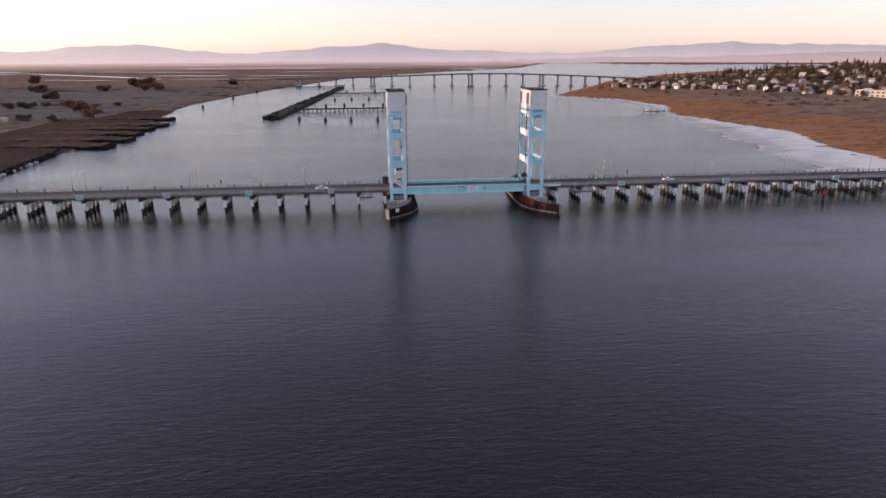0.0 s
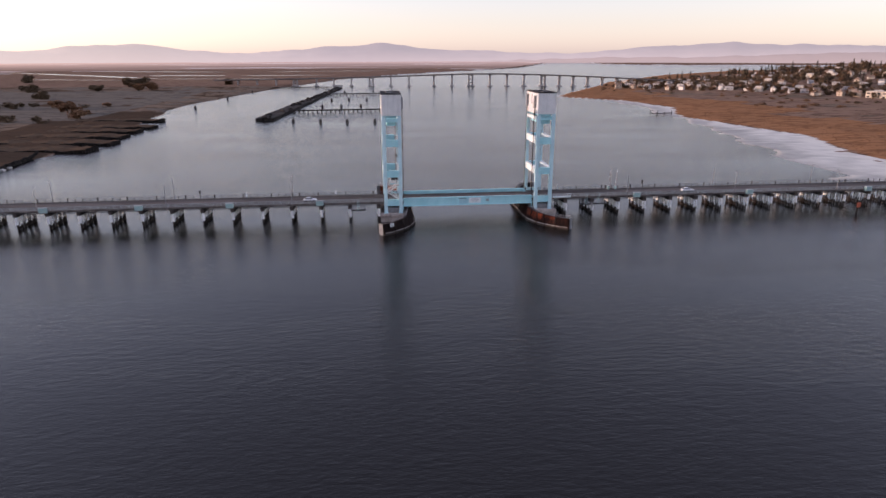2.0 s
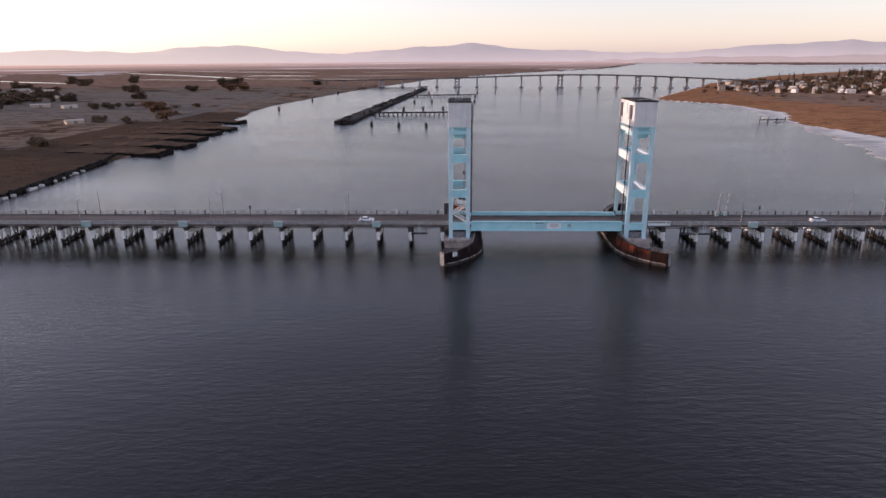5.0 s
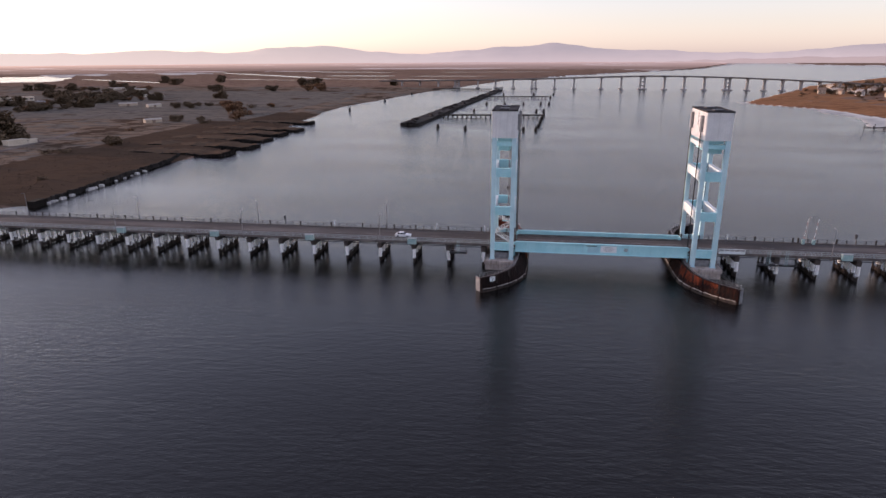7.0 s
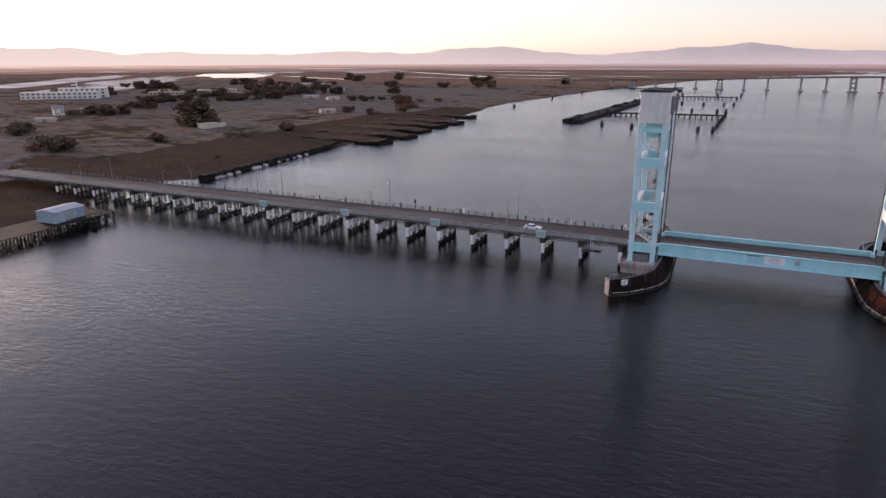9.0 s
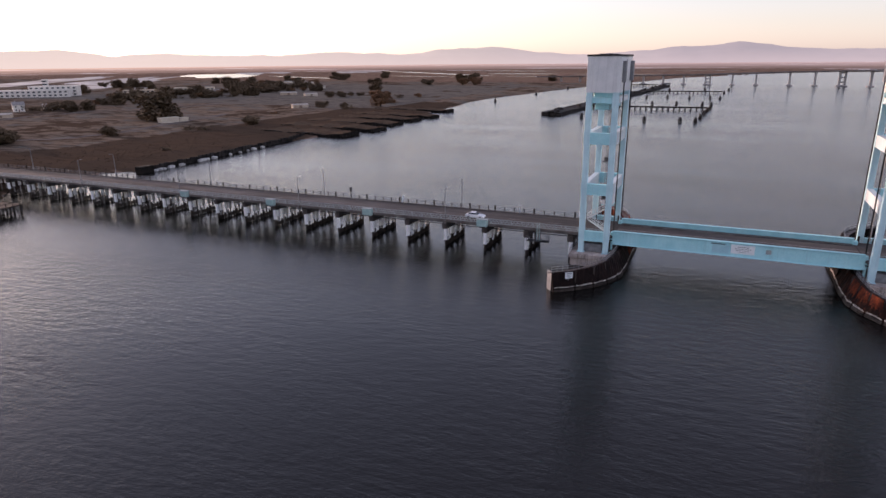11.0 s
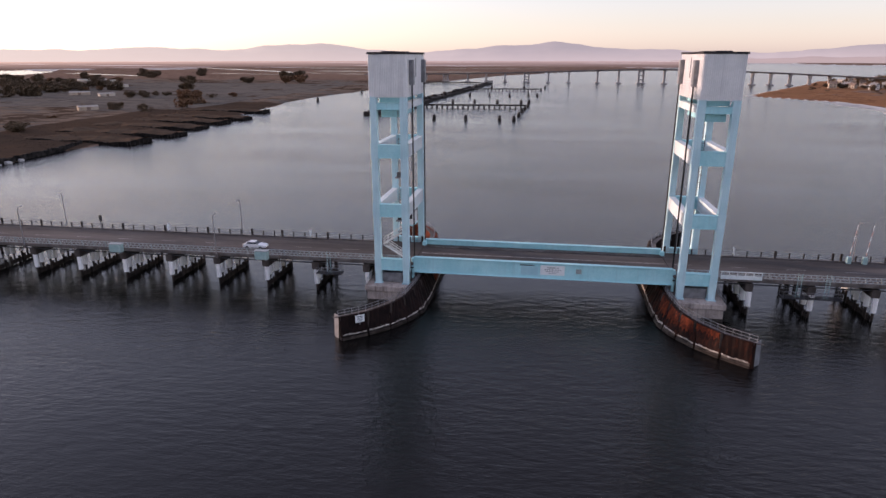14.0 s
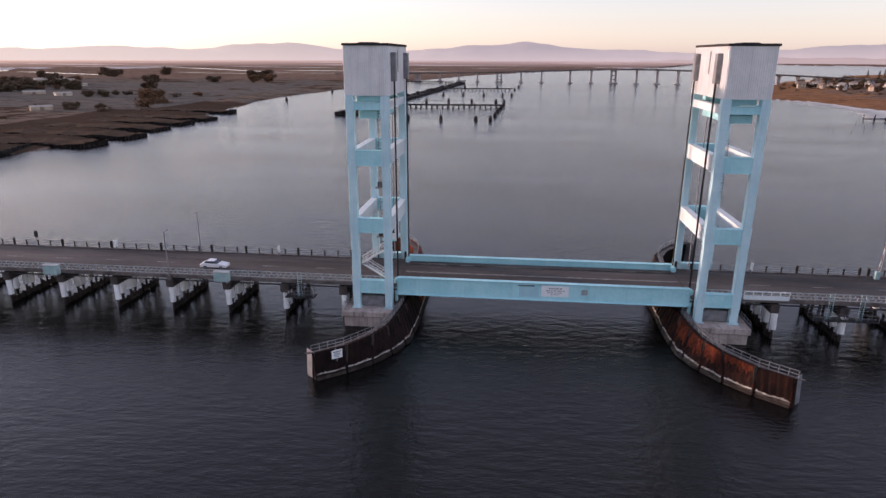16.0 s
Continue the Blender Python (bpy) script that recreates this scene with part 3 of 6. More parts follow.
def lift_tower(side):
    """A tower on its pier; side -1 stands at the lower x. Local x grows towards the span."""
    tower = thing("lift_tower", "pale blue steel lift tower with a white ribbed machine house", "bridge tower", (MID + side * 27.7, 0, 0), 0 if side < 0 else 180, "towers of the lift bridge")
    flip = 1 if side < 0 else -1                      # keeps front and rear where they are after the half turn
    y0, y1 = (FRONT, REAR) if side < 0 else (-REAR, -FRONT)
    w = 1.08
    for x in (0.05, 5.95 - w):
        for ya, yb in ((y0, y0 + w), (y1 - w, y1)):
            bm = boxes((x, ya, 2.62, x + w, yb, 33.6), bevel=0.05)
            box(bm, x - 0.18, ya - 0.18, 2.5, x + w + 0.18, yb + 0.18, 2.62)
            leg = part("leg", bm, M_LEGBLUE, tower)
            for lo, hi in LEVELS:
                part("gusset_plate", boxes((x - 0.025, ya - 0.025, lo - 0.35, x + w + 0.025, yb + 0.025, hi + 0.35)), M_LEGBLUE, leg)
    for lo, hi in LEVELS:
        inset = 0.1
        for ya in (y0 + inset, y1 - w + inset):
            bm = boxes((0.05 + w, ya, lo, 5.95 - w, ya + w - 2 * inset, hi), bevel=0.03)
            for z in (lo - 0.09, hi):
                box(bm, 0.05 + w, ya - 0.07, z, 5.95 - w, ya + w - 2 * inset + 0.07, z + 0.09)
            part("cross_beam", bm, M_BLUE, tower)
        if lo > 6:
            for x in (0.05 + inset, 5.95 - w + inset):
                bm = boxes((x, y0 + w, lo, x + w - 2 * inset, y1 - w, hi), bevel=0.03)
                for z in (lo - 0.09, hi):
                    box(bm, x - 0.07, y0 + w, z, x + w - 2 * inset + 0.07, y1 - w, z + 0.09)
                part("side_beam", bm, M_BEAMPALE, tower, "whitish-blue beam")
    # machinery hung under the house, and the counterweight guides
    for ya in (y0 + 1.3, y1 - 3.0):
        part("sheave_girder", boxes((1.3, ya, 32.6, 4.7, ya + 1.7, 33.45), bevel=0.05), M_BLUE, tower)
    part("counterweight", boxes((1.5, y0 + 1.4, 30.3, 4.5, y1 - 1.4, 31.4), bevel=0.08), M_BLUE, tower, "pale blue counterweight under the house")
    for y in (y0 + 3.4, y1 - 3.4):
        bm = bmesh.new()
        rod(bm, (4.3, y, 7), (4.3, y, 32.6), 0.09, sides=6)
        part("guide_rail", bm, M_GREY, tower)
    # machine house: ribbed walls, roof and hoods
    house = part("machine_house", boxes((0.04, y0 + 0.04, 33.46, 5.96, y1 - 0.04, 39.95)), M_HOUSE, tower, "white ribbed steel machine house")
    ribs = bmesh.new()
    pitch = 0.28
    for n in range(21):
        x = 0.10 + n * pitch
        for y, out in ((y0 + 0.04, -1), (y1 - 0.04, 1)):
            box(ribs, x, min(y, y + out * 0.12), 33.46, x + 0.12, max(y, y + out * 0.12), 39.9)
    for n in range(int((y1 - y0 - 0.1) / pitch)):
        y = y0 + 0.14 + n * pitch
        for x, out in ((0.04, -1), (5.96, 1)):
            box(ribs, min(x, x + out * 0.10), y, 33.46, max(x, x + out * 0.10), y + 0.12, 39.9)
    part("wall_ribs", ribs, M_HOUSE, house)
    bm = boxes((-0.16, y0 - 0.16, 39.95, 6.16, y1 + 0.12, 40.12))
    for r in ((-0.12, y0 - 0.12, 40.12, 6.12, y0 + 0.1, 40.26), (-0.12, y1 - 0.1, 40.12, 6.12, y1 + 0.12, 40.26), (-0.12, y0 + 0.1, 40.12, 0.1, y1 - 0.1, 40.26), (5.9, y0 + 0.1, 40.12, 6.12, y1 - 0.1, 40.26)):
        box(bm, *r)
    part("roof", bm, M_ROOF, tower, "dark flat roof")
    for ya in (y0 + 2.2, y1 - 5.2):
        part("roof_hatch", boxes((1.6, ya, 40.12, 3.9, ya + 3.0, 40.42), bevel=0.04), M_DARKSTEEL, tower, "dark roof hatch")
    cable_y = (-5.6, 4.6) if side < 0 else (-4.6, 5.6)
    for y in cable_y:
        part("sheave_hood", boxes((6.07, y - 0.55, 35.3, 6.75, y + 0.55, 39.1), bevel=0.05), M_GREY, tower, "grey sheet-metal cable hood")
        for d in (-0.12, 0.12):
            bm = bmesh.new()
            rod(bm, (6.45, y + d, DECK_Z + 1.0), (6.45, y + d, 35.3), 0.1, sides=6)
            part("lift_cable", bm, M_CABLE, tower, "black wire lift cable")
    part("louvre", boxes((6.07, -0.7 * flip - 0.2, 36.4, 6.12, -0.7 * flip + 0.2, 39.4)), M_GREY, tower)
    # brackets that carry the span's ends
    for y in cable_y:
        part("span_bracket", boxes((5.96, y - 0.5, 4.1, 6.7, y + 0.5, 6.6), (5.96, y - 0.35, 2.9, 6.4, y + 0.35, 4.1), bevel=0.08), M_BLUE, tower)
    return tower


tower_west = lift_tower(-1)
lift_tower(1)


def stair(tower):
    """Zigzag steel stair inside the front legs of a tower."""
    stairs = thing("access_stair", "white-railed steel stair inside the tower legs", "stair", (0, 0, 0))
    x0, x1 = MID - 27.7 + 1.2, MID - 27.7 + 4.9
    for n, (za, zb, xa, xb) in enumerate(((6.75, 9.0, x1, x0), (9.0, 11.4, x0, x1))):
        bm = bmesh.new()
        for y in (-6.3, -5.5):
            beam(bm, (xa, y, za), (xb, y, zb), 0.08, 0.28)
            beam(bm, (xa, y, za + 1.0), (xb, y, zb + 1.0), 0.06, 0.07)
            beam(bm, (xa, y, za + 0.55), (xb, y, zb + 0.55), 0.05, 0.05)
            for k in range(6):
                u = k / 5
                p = Vector((xa, y, za)).lerp(Vector((xb, y, zb)), u)
                beam(bm, p, p + Vector((0, 0, 1.0)), 0.05, 0.05)
        part("flight", bm, M_HOUSE, stairs)
        for k in range(11):
            p = Vector((xa, -5.9, za + 0.1)).lerp(Vector((xb, -5.9, zb + 0.1)), (k + 0.5) / 11)
            part("tread", boxes((p.x - 0.14, -6.28, p.z - 0.02, p.x + 0.14, -5.52, p.z + 0.02)), M_GREY, stairs)
    part("landing", boxes((x0 - 0.1, -6.8, 8.95, x0 + 1.0, -5.2, 9.03)), M_GREY, stairs)
    part("landing", boxes((x1 - 1.0, -6.8, 11.35, x1 + 0.1, -5.2, 11.43)), M_GREY, stairs)
    return stairs


stair(tower_west)
def tower_ladder(x, y, z0, z1):
    """A caged steel ladder up a tower leg."""
    l = thing("tower_ladder", "grey caged steel ladder on the tower leg", "ladder", (x, y, z0), 0, "ladders on the tower legs")
    for d in (-0.25, 0.25):
        bm = bmesh.new()
        rod(bm, (d, 0, 0), (d, 0, z1 - z0), 0.045, sides=6)
        part("stile", bm, M_GREY, l)
    first = None
    for k in range(int((z1 - z0) / 0.4)):
        bm = bmesh.new() if first is None else None
        if first is None:
            rod(bm, (-0.25, 0, 0.3), (0.25, 0, 0.3), 0.03, sides=5)
            first = part("rung", bm, M_GREY, l)
        else:
            share(first, l, pose(0, 0, k * 0.4))
    for k in range(int((z1 - z0) / 1.2)):
        part("cage_hoop", boxes((-0.4, 0.0, 0.8 + k * 1.2, -0.35, 0.7, 0.88 + k * 1.2), (0.35, 0.0, 0.8 + k * 1.2, 0.4, 0.7, 0.88 + k * 1.2), (-0.4, 0.7, 0.8 + k * 1.2, 0.4, 0.75, 0.88 + k * 1.2)), M_GREY, l)


tower_ladder(MID + 23.3, FRONT + 1.25, 20.2, 28.4)
tower_ladder(MID - 23.2, FRONT + 1.25, 16.3, 31.4)
cabin = thing("operator_cabin", "small pale grey operator cabin behind the tower stair", "cabin", (MID - 27.7 + 3.6, 3.8, 10.2))
part("body", boxes((-1.2, -1.3, 0, 1.2, 1.3, 2.6), bevel=0.05), M_HOUSE, cabin)
part("window", boxes((-0.9, -1.33, 1.1, 0.9, -1.3, 2.0)), M_DARKSTEEL, cabin, "dark window band")
part("roof", boxes((-1.4, -1.5, 2.6, 1.4, 1.5, 2.75)), M_ROOF, cabin)
part("bracket", boxes((-1.2, -1.3, -0.25, 1.2, 2.15, 0.0)), M_BLUE, cabin)
for z in (13.2, 20.5):
    eq = thing("winch_platform", "small grey machinery platform on the tower", "platform", (MID - 27.7 + 4.3, FRONT + 1.6, z))
    part("platform", boxes((-0.7, -0.55, 0, 0.55, 1.2, 0.12)), M_GREY, eq)
    part("motor_box", boxes((-0.4, -0.3, 0.12, 0.3, 0.5, 0.95), bevel=0.06), M_DARKSTEEL, eq)


# ---- lift span ----
S0, S1 = MID - 21.25, MID + 21.25
span = thing("lift_span", "pale blue plate-girder lift span, lowered to road level", "bridge span")
for y in (AXIS - 5.55, AXIS + 5.55):
    bm = boxes((S0, y - 0.16, 4.32, S1, y + 0.16, 6.85))
    girder = part("girder", bm, M_BLUE, span)
    for z in (4.22, 6.85):
        part("flange", boxes((S0, y - 0.42, z, S1, y + 0.42, z + 0.1), bevel=0.02), M_BLUE, girder)
    inner = y + 0.16 if y < AXIS else y - 0.38
    first = part("stiffener", boxes((S0 + 0.1, inner, 4.32, S0 + 0.18, inner + 0.22, 6.85)), M_BLUE, girder)
    for n in range(1, 15):
        share(first, girder, pose(n * (S1 - S0 - 0.3) / 14, 0, 0))
part("span_deck", boxes((S0, AXIS - 5.35, DECK_Z - 0.45, S1, AXIS + 5.35, DECK_Z)), M_DECK, span, "dark worn road surface")
for n in range(9):
    x = S0 + 1 + n * (S1 - S0 - 2.4) / 8
    part("floor_beam", boxes((x, AXIS - 5.39, 4.45, x + 0.4, AXIS + 5.39, DECK_Z - 0.46)), M_DARKSTEEL, span)
for y in (AXIS - 0.12, AXIS + 0.12):
    part("lane_line", boxes((S0 + 0.3, y - 0.06, DECK_Z + 0.004, S1 - 0.3, y + 0.06, DECK_Z + 0.008)), M_MARK, span)
for y in (AXIS - 3.7, AXIS + 3.7):
    part("kerb", boxes((S0, y - 0.15, DECK_Z + 0.002, S1, y + 0.15, DECK_Z + 0.2), bevel=0.03), M_FASCIA, span)
face = AXIS - 5.55 - 0.17
sign = part("name_board", boxes((-0.2, face - 0.05, 4.85, 3.8, face, 6.55), bevel=0.02), M_SIGN, span, "white board with unreadable lettering")
rng = random.Random(4)
for n, (z, a, b, h) in enumerate(((6.05, 0.9, 2.9, 0.2), (5.72, 0.5, 3.2, 0.16), (5.42, 0.7, 2.9, 0.13), (5.15, 1.2, 2.4, 0.1))):
    bm, x = bmesh.new(), a
    while x < b:
        w = rng.uniform(0.18, 0.42)
        box(bm, x, face - 0.065, z, min(x + w, b), face - 0.05, z + h)
        x += w + rng.uniform(0.08, 0.16)
    part("lettering", bm, M_FAINT, sign)
part("notice_plate", boxes((5.6, face - 0.04, 5.3, 6.5, face, 6.1)), M_RAIL, span, "small grey notice plate")
part("repair_panel", boxes((-3.4, face - 0.02, 4.7, -0.5, face, 6.3)), material("fresh_blue_paint", (0.32, 0.58, 0.66), (0.40, 0.65, 0.72), 0.5, 0.5, 0, 0.1), span, "darker freshly painted panel")
part("rub_strip", boxes((-3.6, face - 0.05, 6.35, -1.2, face - 0.021, 6.52)), M_DARKSTEEL, span)


# ---- piers and fenders ----
def pier(side):
    cx = MID + side * 24.75
    p = thing("tower_pier", "weathered concrete pier under the lift tower", "bridge pier", (cx, 0, 0))
    body = bmesh.new()
    box(body, -4.1, -9.2, -3, 4.1, 8.2, 1.55, bevel=0.12)
    part("shaft", body, M_CONCRETE, p)
    part("cap", boxes((-4.35, -9.5, 1.55, 4.35, 8.5, 2.5), bevel=0.1), M_CONCRETE, p)
    for ya in (-7.2, 3.5):
        part("bearing_block", boxes((-1.9, ya, 2.5, 1.7, ya + 2.7, 4.2), bevel=0.1), M_GREY, p, "grey steel housing on the pier")
    rail = bmesh.new()
    out = -4.2 if side < 0 else 4.2
    for n in range(9):
        y = -9.3 + n * 1.3
        beam(rail, (out, y, 2.5), (out, y, 3.5), 0.06, 0.06)
    for z in (3.0, 3.5):
        beam(rail, (out, -9.3, z), (out, 1.1, z), 0.05, 0.05)
    part("handrail", rail, M_GREY, p)
    return p


pier(-1), pier(1)
# plan of a fender's top edge and foot, from its tip round to the middle: across from the span's middle, and ahead
FENDER_TOP = [(28.35, -25.1), (25.0, -22.5), (22.2, -18.8), (20.6, -15.0), (20.0, -10.0), (19.7, -5.0), (19.7, 0.0)]
FENDER_FOOT = [(28.2, -26.0), (24.9, -23.5), (22.0, -20.6), (19.6, -16.9), (18.4, -13.4), (18.1, -7.0), (18.2, 0.0)]
Z_FOOT = 0.55


def along(poly, u):
    k = min(int(u), len(poly) - 2)
    f = u - k
    return [poly[k][i] * (1 - f) + poly[k + 1][i] * f for i in (0, 1)]


def fender(side, end, mat, label, upper=None, Z_TOP=3.35):
    """Half a fender: end -1 the wing towards -y, +1 the wing towards +y."""
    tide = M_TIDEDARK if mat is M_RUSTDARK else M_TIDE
    f = thing("bridge_fender", label, "fender", group="fenders of the tower piers")

    def place(poly, u, z, push=0.0):
        a, y = along(poly, u)
        return Vector((MID + side * (a - push), y if end < 0 else -y - 1.0, z))

    count = 18
    cuts = [0.0, 1.0, 1.95, 2.75, 3.6, 4.4, 5.2, 6.0]
    for a, b in zip(cuts, cuts[1:]):
        bm = bmesh.new()
        strips, steps_in = [], max(6, int(9 * (b - a)))
        for n in range(steps_in + 1):
            u = a + 0.03 + (b - a - 0.06) * n / steps_in
            bulge = 0.10 * (n % 2)
            col = [place(FENDER_TOP, u, Z_TOP, bulge), place(FENDER_FOOT, u, Z_FOOT, bulge), place(FENDER_FOOT, u, -1.6, bulge), place(FENDER_FOOT, u, -1.6, -0.45), place(FENDER_TOP, u, Z_TOP, -0.45)]
            strips.append([bm.verts.new(p) for p in col])
        for p, q in zip(strips, strips[1:]):
            for k in range(5):
                bm.faces.new((p[k], q[k], q[(k + 1) % 5], p[(k + 1) % 5]))
        for p in (strips[0], strips[-1]):
            bm.faces.new(p)
        bmesh.ops.recalc_face_normals(bm, faces=bm.faces)
        part("panel", bm, mat, f)
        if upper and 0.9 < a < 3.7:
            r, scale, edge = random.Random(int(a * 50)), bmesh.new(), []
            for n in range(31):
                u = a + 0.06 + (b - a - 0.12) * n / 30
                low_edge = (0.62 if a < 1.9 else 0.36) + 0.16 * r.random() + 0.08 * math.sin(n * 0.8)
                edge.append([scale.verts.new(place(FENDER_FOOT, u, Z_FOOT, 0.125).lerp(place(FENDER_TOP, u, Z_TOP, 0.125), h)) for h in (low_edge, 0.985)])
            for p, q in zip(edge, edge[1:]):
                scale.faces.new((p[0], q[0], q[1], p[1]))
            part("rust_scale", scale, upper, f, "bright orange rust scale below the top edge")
        # timber waler at the water line, weed and barnacles on the piling above it
        bm = bmesh.new()
        n_seg = 5
        for n in range(n_seg):
            u0, u1 = a + 0.04 + (b - a - 0.08) * n / n_seg, a + 0.04 + (b - a - 0.08) * (n + 1) / n_seg
            beam(bm, place(FENDER_FOOT, u0, 0.2, 0.14), place(FENDER_FOOT, u1, 0.2, 0.14), 0.24, 0.4)
        part("waler", bm, M_TIMBER, f)
        low, crust, r = bmesh.new(), bmesh.new(), random.Random(int(a * 100) + side * 7 + end * 3)
        rims = ([], [])
        for n in range(41):
            u = a + 0.05 + (b - a - 0.1) * n / 40
            h = 0.05 + 0.022 * r.random() + 0.012 * math.sin(n * 0.19 + a * 2)
            d = 0.016 + 0.05 * r.random()

            def up(h, push):
                return place(FENDER_FOOT, u, Z_FOOT, push).lerp(place(FENDER_TOP, u, Z_TOP, push), h)

            rims[0].append((low.verts.new(up(-0.15, 0.118)), low.verts.new(up(h, 0.118))))
            rims[1].append((crust.verts.new(up(h - 0.02, 0.13)), crust.verts.new(up(h + d, 0.13))))
        for bm, rim in zip((low, crust), rims):
            for p, q in zip(rim, rim[1:]):
                bm.faces.new((p[0], q[0], q[1], p[1]))
        part("tide_band", low, tide, f, "weedy band at the water line")
        part("barnacle_line", crust, M_SALT, f, "thin ragged pale line of barnacles")
        bm = bmesh.new()
        beam(bm, place(FENDER_TOP, b, Z_TOP + 0.1, 0.05), place(FENDER_FOOT, b, -1.5, 0.05), 0.34, 0.34)
        part("soldier_beam", bm, M_TIMBER, f)
    # end cap
    a, b, c, d = place(FENDER_TOP, 0, Z_TOP), place(FENDER_FOOT, 0, -1.5), place(FENDER_FOOT, 0, -1.5, -1.3), place(FENDER_TOP, 0, Z_TOP, -1.3)
    back = Vector((0, 1.5 * (1 if end < 0 else -1), 0))
    bm = bmesh.new()
    vs = [bm.verts.new(p) for p in (a, b, c + back * 0.8, d + back * 0.8)]
    vs2 = [bm.verts.new(p + Vector((0.12 * side, 0.2 * (1 if end < 0 else -1), 0))) for p in (a, b, c + back * 0.8, d + back * 0.8)]
    bm.faces.new(vs)
    bm.faces.new(vs2[::-1])
    for k in range(4):
        bm.faces.new((vs[k], vs2[k], vs2[(k + 1) % 4], vs[(k + 1) % 4]))
    bmesh.ops.recalc_face_normals(bm, faces=bm.faces)
    part("end_cap", bm, M_GREY, f, "grey weathered end plate")
    # walkway behind the panels and its handrail
    bm, strip = bmesh.new(), []
    for n in range(count + 1):
        u = 5.4 * n / count
        strip.append([bm.verts.new(place(FENDER_TOP, u, Z_TOP - dz, push)) for push, dz in ((-0.47, 0.06), (-1.3, 0.06), (-1.3, 0.18), (-0.47, 0.18))])
    for p, q in zip(strip, strip[1:]):
        for k in range(4):
            bm.faces.new((p[k], q[k], q[(k + 1) % 4], p[(k + 1) % 4]))
    bm.faces.new(strip[0])
    bm.faces.new(strip[-1])
    bmesh.ops.recalc_face_normals(bm, faces=bm.faces)
    part("walkway", bm, M_FASCIA, f)
    for z in (0.55, 1.0):
        bm = bmesh.new()
        for n in range(count):
            beam(bm, place(FENDER_TOP, 4.6 * n / count, Z_TOP + z, -0.4), place(FENDER_TOP, 4.6 * (n + 1) / count, Z_TOP + z, -0.4), 0.06, 0.06)
        bmesh.ops.remove_doubles(bm, verts=bm.verts, dist=0.02)
        part("rail", bm, M_GREY, f)
    for n in range(count + 1):
        u = 4.6 * n / count
        bm = bmesh.new()
        beam(bm, place(FENDER_TOP, u, Z_TOP - 0.1, -0.4), place(FENDER_TOP, u, Z_TOP + 1.0, -0.4), 0.07, 0.07)
        part("rail_post", bm, M_GREY, f)
    return f


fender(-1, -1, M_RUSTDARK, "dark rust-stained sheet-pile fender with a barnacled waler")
fender(1, -1, M_RUST, "red-rusted sheet-pile fender with a barnacled waler", M_RUSTLIT)
# far west wing: the sunlight on it is put into its rust colour
fender(-1, 1, M_RUSTLIT, "red-rusted, sunlit-toned sheet-pile fender beyond the road", None, 5.4)
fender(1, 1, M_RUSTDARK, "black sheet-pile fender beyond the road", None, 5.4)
notice = thing("warning_sign", "white warning sign with unreadable lettering on the fender", "sign", (-26.2, -23.85, 2.75), 38)
part("board", boxes((-0.72, -0.06, -0.55, 0.72, 0.0, 0.6), bevel=0.02), M_SIGN, notice)
part("sign_post", boxes((-0.05, 0.0, -1.0, 0.05, 0.62, 0.6)), M_GREY, notice)
for z, w in ((0.3, 0.5), (0.05, 0.4), (-0.17, 0.45), (-0.38, 0.3)):
    part("lettering", boxes((-w, -0.075, z, w, -0.061, z + 0.12)), M_BAR if z > 0.2 else M_FAINT, notice)


# ---- trestle approaches ----
BENTS_W = [MID - 29.55 - 9.23 * k for k in range(22)]
BENTS_E = [MID + 32.9 + 9.23 * k for k in range(23)]


def bent(n, jackets, radius, low, bare, head=4.2):
    """A trestle bent: a cap beam, down to head, on a row of piles with added dark infill between them; the first
    jackets of the row wear white sleeves down to low, the first bare stand pale below them.
    """
    b = thing("trestle_bent", "trestle bent of dark piles with short white sleeves and added dark infill", "bridge bent", group="bents of the trestle")
    part("cap_beam", boxes((-0.6, AXIS - 6.3, head, 0.6, AXIS + 6.0, 5.25), bevel=0.06), M_CAP, b)
    step = 11.8 / (n - 1)
    for k in range(n):
        y, x = AXIS - 6.05 + k * step, 0.17 * (-1) ** k
        bm = bmesh.new()
        rod(bm, (x, y, -3.0), (x * 0.8, y, head), 0.2, 0.19, 7)
        post = part("trestle_post", bm, M_BAREPILE if 0 < k <= bare else M_TIMBER, b)
        if k < jackets:
            bm = bmesh.new()
            foot = low + (0.0 if k == 0 else 0.25 + 0.17 * ((k * 7) % 3))
            rod(bm, (x, y, foot), (x * 0.85, y, head - 0.02), radius, radius * 0.94, 12)
            part("white_sleeve", bm, M_JACKET, post)
    # added posts and boards, dark to stand in for shade below the sleeves
    for k in range(n - 1):
        y, x = AXIS - 6.05 + (k + 0.5) * step, -0.16 * (-1) ** k
        bm = bmesh.new()
        rod(bm, (x * 1.3, y, -3.0), (x, y, low - 0.5 + 0.14 * (k % 3)), 0.27, 0.24, 6)
        part("cut_post", bm, M_TIMBER, b)
    for z in (0.05, 0.46) if low < 1.7 else (0.1, 0.55):
        part("girt", boxes((-0.12, AXIS - 5.7, z, 0.12, AXIS + 5.6, z + 0.38)), M_TIMBER, b)
    return b


